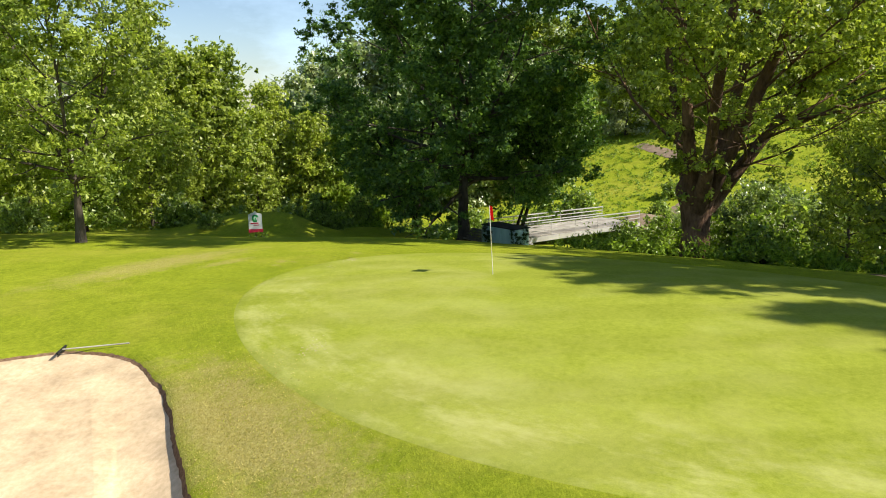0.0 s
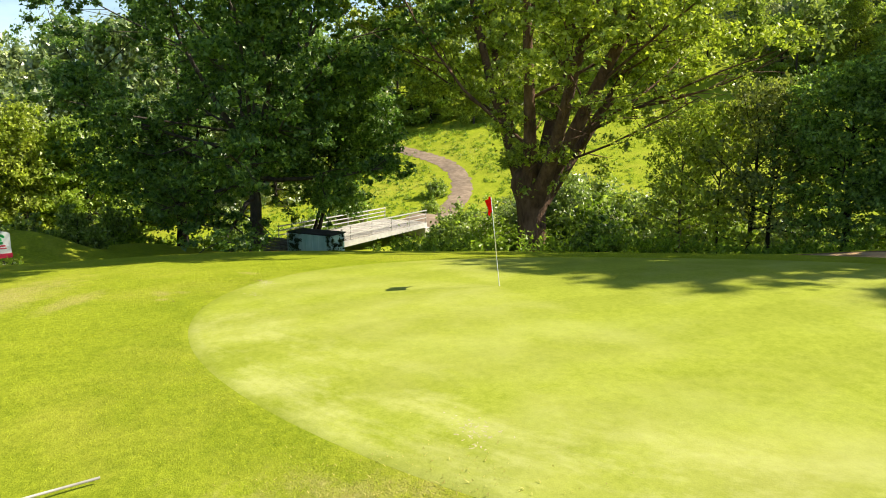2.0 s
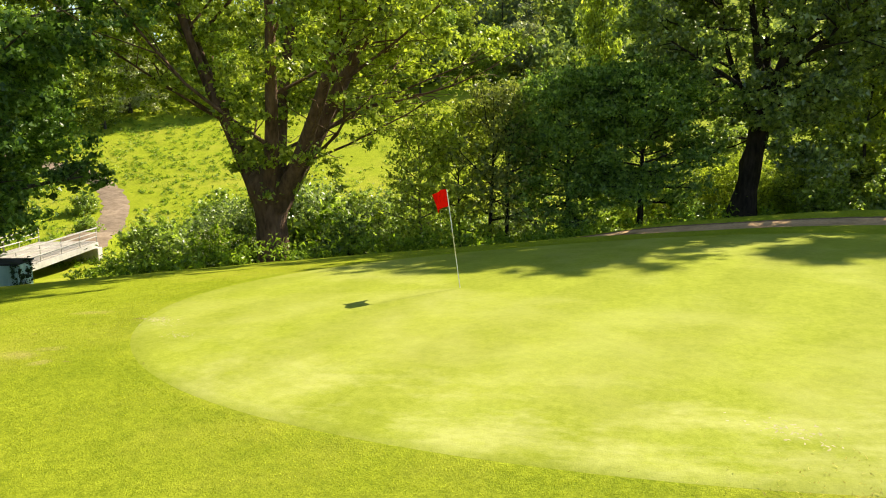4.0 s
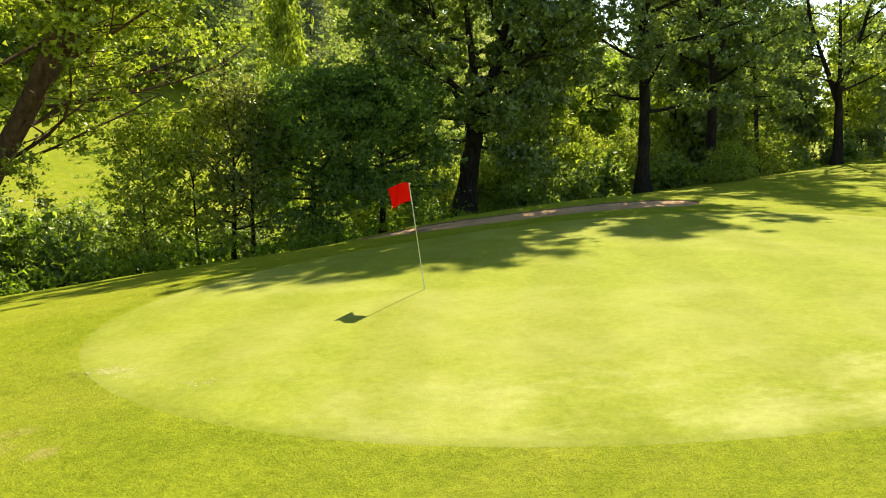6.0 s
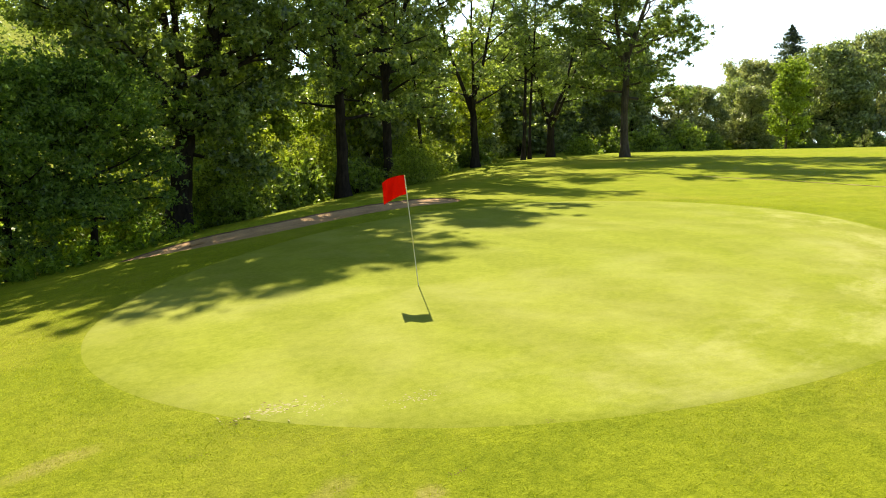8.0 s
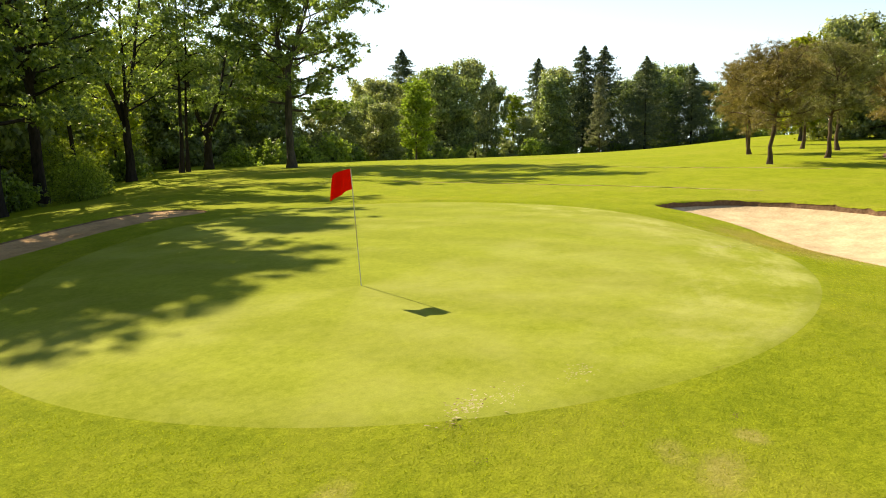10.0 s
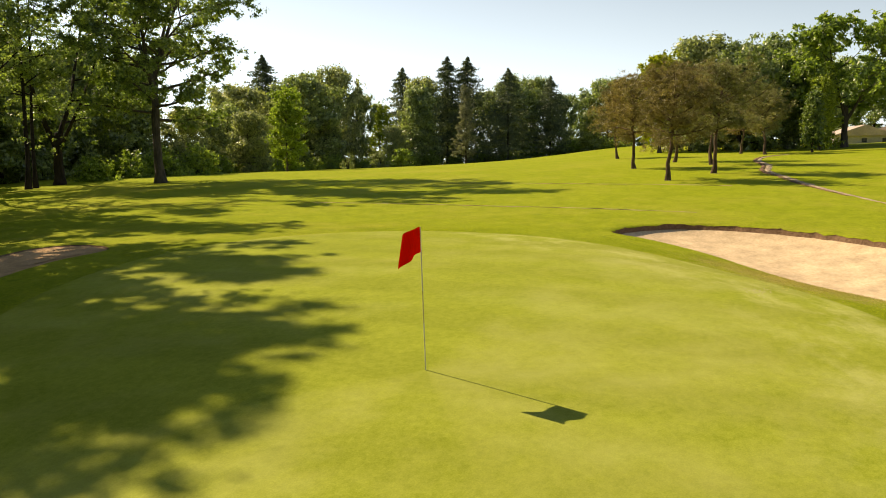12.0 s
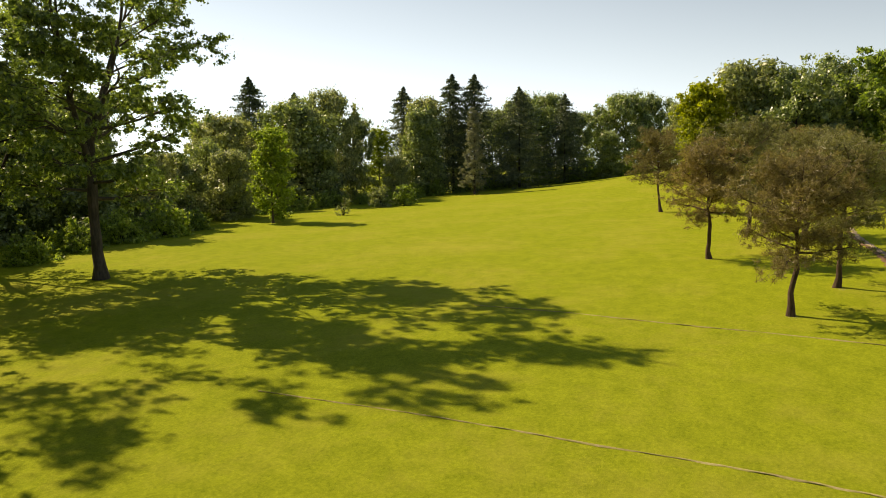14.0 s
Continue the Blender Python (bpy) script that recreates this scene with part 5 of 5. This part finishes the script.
def hole_sign(x, y, face):
    """The tee board: white shield-shaped panel with a green emblem and a red foot, on two posts."""
    thing = tagged(new("golf_sign"), "white golf hole sign with green emblem and red foot", "sign")
    thing.location, thing.rotation_euler = (x, y, on_ground(x, y) + 0.22), (0, 0, face)
    bm = bmesh.new()
    prof = [(-0.42, 0.25), (0.42, 0.25), (0.42, 1.38), (0.30, 1.46), (0.12, 1.50), (0.0, 1.62), (-0.12, 1.50), (-0.30, 1.46), (-0.42, 1.38)]
    a = [bm.verts.new((px, -0.02, pz)) for px, pz in prof]
    b = [bm.verts.new((px, 0.02, pz)) for px, pz in prof]
    bm.faces.new(a)
    bm.faces.new(b[::-1])
    for k in range(len(prof)):
        bm.faces.new([a[k], a[(k + 1) % len(prof)], b[(k + 1) % len(prof)], b[k]])
    panel = part("panel", bm, M_WHITE, thing, "white panel")
    bm = bmesh.new()
    for k in range(26):
        t = k / 25
        ang = 0.6 + t * 4.6
        box_bm(bm, 0.17 * math.cos(ang) * (1 - 0.3 * t), -0.026, 1.14 + 0.19 * math.sin(ang), 0.10, 0.010, 0.10)
    box_bm(bm, 0.02, -0.027, 1.12, 0.09, 0.010, 0.14)
    part("emblem", bm, M_SIGN_GREEN, panel, "green emblem")
    bm = bmesh.new()
    box_bm(bm, -0.05, -0.026, 0.82, 0.50, 0.010, 0.07)
    box_bm(bm, 0.06, -0.026, 0.70, 0.34, 0.010, 0.05)
    part("writing_bar", bm, M_SIGN_RED, panel, "red writing bars")
    bm = bmesh.new()
    box_bm(bm, 0, -0.004, 0.34, 0.90, 0.06, 0.22, 0.01)
    part("foot_board", bm, M_SIGN_RED, thing, "dark red foot board")
    for s in (-0.32, 0.32):
        bm = bmesh.new()
        box_bm(bm, s, 0.03, 0.18, 0.06, 0.05, 0.94, 0.008)
        part("post", bm, M_WOOD, thing)


hole_sign(-24.9, -12.5, radians(100))
bush("flower_tuft", -24.3, -12.3, 0.45, 0.75, L_WEED, 86, "low tuft of flowers at the foot of the sign", clumps=26, per=50, size=0.08, category="plant", flower=0.15)


def rake(head, tail):
    """A bunker rake lying on the turf: a toothed bar and a long handle."""
    thing = tagged(new("bunker_rake"), "grey bunker rake lying on the turf beside the sand", "rake")
    a, b = Vector((*head, on_ground(*head) + 0.10)), Vector((*tail, on_ground(*tail) + 0.10))
    V, F = tubes([[(np.array(a), 0.016), (np.array((a + b) / 2), 0.016), (np.array(b), 0.017)]], 8)
    child("handle", mesh_np("handle", V, F, M_CONCRETE, True), thing, "grey handle")
    d = (b - a).normalized()
    s = Vector((-d.y, d.x, 0))
    rot = Matrix(((s.x, d.x, 0), (s.y, d.y, 0), (0, 0, 1)))
    bm = bmesh.new()
    box_bm(bm, a.x, a.y, a.z, 0.55, 0.05, 0.04, 0.008, rot)
    bar = part("head", bm, M_BLACK, thing, "dark toothed head")
    for k in range(9):
        bm = bmesh.new()
        p = a + s * (-0.24 + 0.06 * k)
        box_bm(bm, p.x, p.y, p.z - 0.05, 0.018, 0.018, 0.09, 0.004, rot)
        part("tooth", bm, M_BLACK, bar)


rake((6.28, -10.25), (6.15, -8.82))


# ---- bridge, track, hut ----
def bridge(ax, ay, za, bx, by, zb, width):
    """Footbridge: a long deck of planks on two steel girders, with three-bar rails either side and end abutments."""
    thing = tagged(new("bridge"), "long pale footbridge with three-bar railings over the creek", "bridge")
    A, B = Vector((ax, ay, za)), Vector((bx, by, zb))
    d = (B - A)
    L = d.length
    d.normalize()
    s = Vector((d.y, -d.x, 0)).normalized()
    n = s.cross(d)
    rot = Matrix((s, d, n)).transposed()
    def bar(name, off, lift, at, sx, sy, sz, mat, parent, label="", bev=0.01):
        c = A + d * at + s * off + n * lift
        bm = bmesh.new()
        box_bm(bm, c.x, c.y, c.z, sx, sy, sz, bev, rot)
        return part(name, bm, mat, parent, label)
    for off in (-width / 2, width / 2):
        bar("girder", off, -0.30, L / 2, 0.18, L, 0.42, M_METAL, thing, "pale steel girder")
    deck = bar("deck", 0, -0.10, L / 2, width - 0.2, L, 0.06, M_WOOD, thing, "timber deck")
    k = int(L / 0.24)
    plank = None
    for q in range(k):
        if plank is None:
            bm = bmesh.new()
            box_bm(bm, 0, 0, 0, width, 0.215, 0.05, 0.008)
            plank = part("plank", bm, M_DECK, deck)
            ob = plank
        else:
            ob = child("plank", plank.data, deck)
        ob.matrix_basis = Matrix.Translation(A + d * (0.12 + q * 0.24) + n * (-0.04 + 0.004 * math.sin(q * 7.3))) @ rot.to_4x4()
    for off in (-width / 2, width / 2):
        rail = bar("top_rail", off, 1.02, L / 2, 0.09, L, 0.09, M_METAL, thing, "pale top rail")
        for lift in (0.36, 0.69):
            bar("rail", off, lift, L / 2, 0.05, L, 0.08, M_METAL, thing)
        for q in range(6):
            bar("post", off, 0.45, 0.1 + (L - 0.2) * q / 5, 0.05, 0.05, 1.15, M_METAL, thing)
    for at in (0.3, L - 0.3):
        bar("abutment", 0, -1.35, at, width + 0.6, 0.9, 1.7, M_CONCRETE, thing, "concrete abutment", 0.03)


bridge(-37.3, 5.2, -5.45, -47.0, 17.6, -6.0, 4.3)


def hut(x, y, turn):
    """A low service hut: weathered green panels, battens, flat dark roof, ivy over one side."""
    thing = tagged(new("service_hut"), "low weathered green hut with a flat dark roof and ivy", "hut")
    thing.location, thing.rotation_euler = (x, y, on_ground(x, y) - 0.72), (0, 0, turn)
    bm = bmesh.new()
    box_bm(bm, 0, -0.35, 1.05, 3.3, 1.5, 2.1, 0.02)
    part("wall", bm, M_BOX, thing, "weathered blue-green wall")
    bm = bmesh.new()
    box_bm(bm, 0, -0.35, 2.14, 3.5, 1.65, 0.07, 0.01)
    part("roof", bm, M_ROOF, thing, "flat dark roof")
    for q in range(8):
        bm = bmesh.new()
        box_bm(bm, -1.7 + q * 3.4 / 7, -1.115, 1.05, 0.05, 0.04, 2.08, 0.006)
        part("batten", bm, M_BOX, thing)
    rng = np.random.default_rng(31)
    c = np.concatenate([np.column_stack([rng.uniform(-1.45, -0.7, 34), np.full(34, -1.14), 2.2 - 1.7 * rng.random(34) ** 1.4]),
                        np.column_stack([rng.uniform(1.4, 1.68, 16), np.full(16, -1.1), 2.2 - 1.6 * rng.random(16)]),
                        np.column_stack([np.full(30, 1.68), rng.uniform(-1.05, 0.3, 30), 2.2 - 1.3 * rng.random(30)])])
    V, F = leaves(rng, c, np.full(len(c), 0.16), 42, 0.10, 0.9)
    child("ivy", mesh_np("ivy", V, F, L_IVY), thing, "dark green ivy")


hut(-30.6, 4.6, radians(36))
for k in range(5):
    bm = bmesh.new()
    box_bm(bm, 0, 0, 0.14 + 0.17 * k, 3.4 - 0.2 * k, 0.22, 0.15, 0.02)
    ob = part("sleeper", bm, M_WOOD, None)
    ob.location, ob.rotation_euler = (-33.6 - 0.12 * k, 2.6 + 0.1 * k, on_ground(-33.6, 2.6)), (0, 0, radians(36))
    tagged(ob, "grey timber sleeper stacked beside the hut", "timber", "stacked sleepers")


def fence(points):
    """A rough timber fence: square posts and two rails between each pair."""
    thing = tagged(new("fence"), "short weathered timber fence beside the gravel track", "fence")
    for x, y in points:
        bm = bmesh.new()
        box_bm(bm, x, y, on_ground(x, y) + 0.5, 0.13, 0.13, 1.25, 0.015)
        part("post", bm, M_WOOD, thing)
    for (ax, ay), (bx, by) in zip(points, points[1:]):
        for lift in (0.45, 0.95):
            V, F = tubes([[(np.array([ax, ay, on_ground(ax, ay) + lift]), 0.05), (np.array([bx, by, on_ground(bx, by) + lift]), 0.045)]], 6)
            child("rail", mesh_np("rail", V, F, M_WOOD, True), thing)


fence(((-50.2, 26.6), (-48.3, 28.4), (-46.4, 30.2), (-44.6, 32.2)))
fence(((-53.0, 15.6), (-55.4, 13.6), (-57.6, 11.4)))


def ribbon(name, pts, widths, n, mat, lift, label, category, crown=0.0, jag=0.0):
    """A strip that lies on the land along a plan curve."""
    c = open_curve(pts, n)
    t = np.gradient(c, axis=0)
    t /= np.linalg.norm(t, axis=1, keepdims=True)
    s = np.stack([-t[:, 1], t[:, 0]], -1)
    w = np.interp(np.linspace(0, 1, n), np.linspace(0, 1, len(widths)), widths)
    rows = []
    offs = (-1.0, -0.6, 0.0, 0.6, 1.0)
    for k, o in enumerate(offs):
        j = np.array([max(1 + jag * noise.noise((q[0] * 1.3, q[1] * 1.3, o * 3)), 0.04) for q in c])
        p = c + s * (o * w / 2 * j)[:, None]
        edge = -0.03 if abs(o) == 1 else crown * (1 - abs(o))
        rows.append(np.column_stack([p, ground_z(p[:, 0], p[:, 1]) + lift + edge]))
    V = np.stack(rows, 1).reshape(-1, 3)
    F = [(a * 5 + b, a * 5 + b + 1, (a + 1) * 5 + b + 1, (a + 1) * 5 + b) for a in range(n - 1) for b in range(4)]
    return tagged(new(name, mesh_np(name, V, F, mat, True)), label, category, kind="structure")


ribbon("track", [(-47.4, 18.2), (-51, 22), (-56, 26.5), (-61, 30.6), (-66, 33.2), (-72, 34.6), (-78, 34.2), (-88, 32)], [3.6, 2.7, 2.4, 2.2], 120, M_TRACK, 0.05, "brown gravel track climbing from the bridge", "track", jag=0.3)
ribbon("trench_line", [(26.8, 19.5), (26.3, 12), (25.7, 7), (25.2, 2.3), (24.4, -2.5)], [0.03, 0.06, 0.09], 260, M_SCAR, 0.03, "narrow dry trench scar across the turf", "trench", jag=2.4)
ribbon("trench_line", [(41.6, 16), (41.0, 10.9), (40.0, 6), (39.3, 1.8), (38.3, -3.8)], [0.03, 0.07, 0.05], 260, M_SCAR, 0.03, "narrow dry trench scar across the turf", "trench", jag=2.4)
ribbon("stone_gutter", [(88, -9.6), (81, -7.0), (70, -6.0), (59.6, -6.5), (51.4, -6.2), (45, -7.2), (39.3, -8.1), (33, -9.6), (27, -11.4), (21, -13.8)], [0.2, 0.3, 0.42, 0.42, 0.35, 0.15, 0.08], 260, M_DIRT, 0.045, "pale stony gutter crossing the fairway", "gutter", jag=1.5)
# dark ribbon laid on the land as the turf edge's shadow
ribbon("gutter_shadow", [(88, -9.25), (81, -6.6), (70, -5.6), (59.6, -6.08), (51.4, -5.8), (45, -6.8), (39.3, -7.75), (33, -9.35)], [0.1, 0.3, 0.3, 0.3, 0.2, 0.1], 200, M_SOIL, 0.05, "dark strip painted as the turf's shadow along the stony gutter", "gutter", jag=1.6)


# a house at the end of the fairway
def house(x, y, turn, w, d, h, rise):
    thing = tagged(new("house"), "pale house with a low tiled roof beyond the fairway", "house", "houses")
    thing.location, thing.rotation_euler = (x, y, on_ground(x, y) - 0.3), (0, 0, turn)
    bm = bmesh.new()
    box_bm(bm, 0, 0, h / 2, w, d, h, 0.02)
    part("wall", bm, M_PLASTER, thing, "pale plastered wall")
    bm = bmesh.new()
    e = 0.5
    vs = [bm.verts.new(p) for p in ((-w / 2 - e, -d / 2 - e, h - 0.1), (w / 2 + e, -d / 2 - e, h - 0.1), (w / 2 + e, 0, h + rise), (-w / 2 - e, 0, h + rise), (-w / 2 - e, d / 2 + e, h - 0.1), (w / 2 + e, d / 2 + e, h - 0.1))]
    for f in ((0, 1, 2, 3), (3, 2, 5, 4), (0, 3, 4), (1, 5, 2)):
        bm.faces.new([vs[k] for k in f])
    bm.faces.new([vs[k] for k in (0, 4, 5, 1)])
    part("roof", bm, M_TILE, thing, "pale brown tiled roof")
    for q in range(3):
        bm = bmesh.new()
        box_bm(bm, -w / 2 - 0.01, -d / 3 + q * d / 3, h * 0.55, 0.06, 0.9, 0.8, 0.01)
        part("window", bm, M_PANE, thing, "dark window")


house(158, -25.5, radians(12), 9, 11, 2.2, 2.0)
house(162, -36, radians(-20), 8, 12, 2.2, 1.8)

# bare patches and scuffs in the turf: broken specks of dry soil
def bare_patch(x, y, r, bits, seed, mat=M_STRAW, label="small broken patch of pale dry sand in the turf"):
    rng = np.random.default_rng(seed)
    V, F = [], []
    top = 0.020 if inside(green_curve(0.0), x, y) else 0.010
    for k in range(bits * 5):
        cx, cy = x + rng.normal(0, r * 0.6), y + rng.normal(0, r * 0.3)
        rr, base, way = r * rng.uniform(0.010, 0.040), len(V), rng.uniform(0, 3.14)
        V.append((cx, cy, on_ground(cx, cy) + top + 0.002))
        for q in range(7):
            a, w = q * 2 * math.pi / 7, rr * rng.uniform(0.3, 1.5)
            u, v = w * 2.2 * math.cos(a), w * math.sin(a)
            px, py = cx + u * math.cos(way) - v * math.sin(way), cy + u * math.sin(way) + v * math.cos(way)
            V.append((px, py, on_ground(px, py) + top - 0.003))
        F += [(base, base + 1 + q, base + 1 + (q + 1) % 7) for q in range(7)]
    tagged(new("bare_patch", mesh_np("bare_patch", V, F, mat, True)), label, "bare patch", "bare patches", kind="structure")


for k, (x, y, r, bits) in enumerate(((-3.9, -4.7, 0.40, 26), (-3.5, -4.9, 0.25, 12), (-2.5, -5.3, 0.3, 16), (7.2, -4.6, 0.5, 16))):
    bare_patch(x, y, r, bits, 300 + k)
for k, (x, y, r, bits) in enumerate(((-3.95, -4.66, 0.35, 6), (-4.42, -4.79, 0.16, 10), (-2.91, -7.07, 0.12, 6), (-4.9, -5.4, 0.12, 4), (-5.3, -6.3, 0.12, 4), (-3.6, -6.2, 0.1, 3), (-1.6, -6.6, 0.1, 3))):
    bare_patch(x, y, r, bits, 350 + k, M_SOIL, "small dark divot of bare soil in the turf")
for k, (x, y) in enumerate(((42.6, 0.3), (57.6, 4.6), (49.3, -2.4), (62.0, -1.8))):
    bare_patch(x - 0.15, y - 0.1, 0.5, 18, 330 + k)


def grass_blades(n):
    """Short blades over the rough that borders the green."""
    rng = np.random.default_rng(15)
    x, y = rng.uniform(-16, 27, n * 4), rng.uniform(-17, 22, n * 4)
    p, q = (x - GREEN_MID[0]), (y - GREEN_MID[1])
    a = (p * math.cos(GREEN_TURN) + q * math.sin(GREEN_TURN)) / 11.85
    b = (-p * math.sin(GREEN_TURN) + q * math.cos(GREEN_TURN)) / 8.7
    r = np.sqrt(a * a + b * b)
    lump = np.array([noise.noise((u * 0.9, v * 0.9, 7)) for u, v in zip(x, y)])
    ok = (r > 1.0) & (r < 1.05 + 0.75 * rng.random(len(x)) ** 1.6) & (y < 9 + 4 * rng.random(len(x))) & ~inside(BUNKER_EAST, x, y)
    x, y, lump = x[ok][:n], y[ok][:n], lump[ok][:n]
    k = len(x)
    h, az, w = rng.uniform(0.007, 0.020, k) * (1 + 0.9 * lump), rng.uniform(0, 6.283, k), rng.uniform(0.003, 0.006, k)
    base = np.column_stack([x, y, ground_z(x, y)])
    side = np.column_stack([np.cos(az), np.sin(az), np.zeros(k)])
    lean = np.column_stack([rng.normal(0, 0.9, k), rng.normal(0, 0.9, k), np.ones(k)])
    V = np.stack([base - side * w[:, None], base + side * w[:, None], base + lean * h[:, None]], 1).reshape(-1, 3)
    tagged(new("grass", mesh_np("grass", V, np.arange(3 * k).reshape(-1, 3), L_BLADE)), "short yellow-green grass blades in the rough", "grass", kind="stuff")


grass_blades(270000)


def dry_bank(n):
    """Straw-coloured blades on the worn bank above the bunker."""
    rng = np.random.default_rng(16)
    line = open_curve([(8.2, -6.9), (10.0, -5.9), (12.0, -5.0), (14.0, -3.6)], 60)
    p = line[rng.integers(0, 60, n)] + rng.normal(0, 0.75, (n, 2))
    ok = ~inside(BUNKER_EAST, p[:, 0], p[:, 1])
    x, y = p[ok].T
    k = len(x)
    h, az, w = rng.uniform(0.010, 0.028, k), rng.uniform(0, 6.283, k), rng.uniform(0.004, 0.009, k)
    base = np.column_stack([x, y, ground_z(x, y) + 0.03])
    side = np.column_stack([np.cos(az), np.sin(az), np.zeros(k)])
    lean = np.column_stack([rng.normal(0, 1.0, k), rng.normal(0, 1.0, k), np.ones(k)])
    V = np.stack([base - side * w[:, None], base + side * w[:, None], base + lean * h[:, None]], 1).reshape(-1, 3)
    tagged(new("dry_grass", mesh_np("dry_grass", V, np.arange(3 * k).reshape(-1, 3), L_STRAW)), "dry straw-coloured grass on the bank above the bunker", "grass", kind="stuff")


dry_bank(12000)
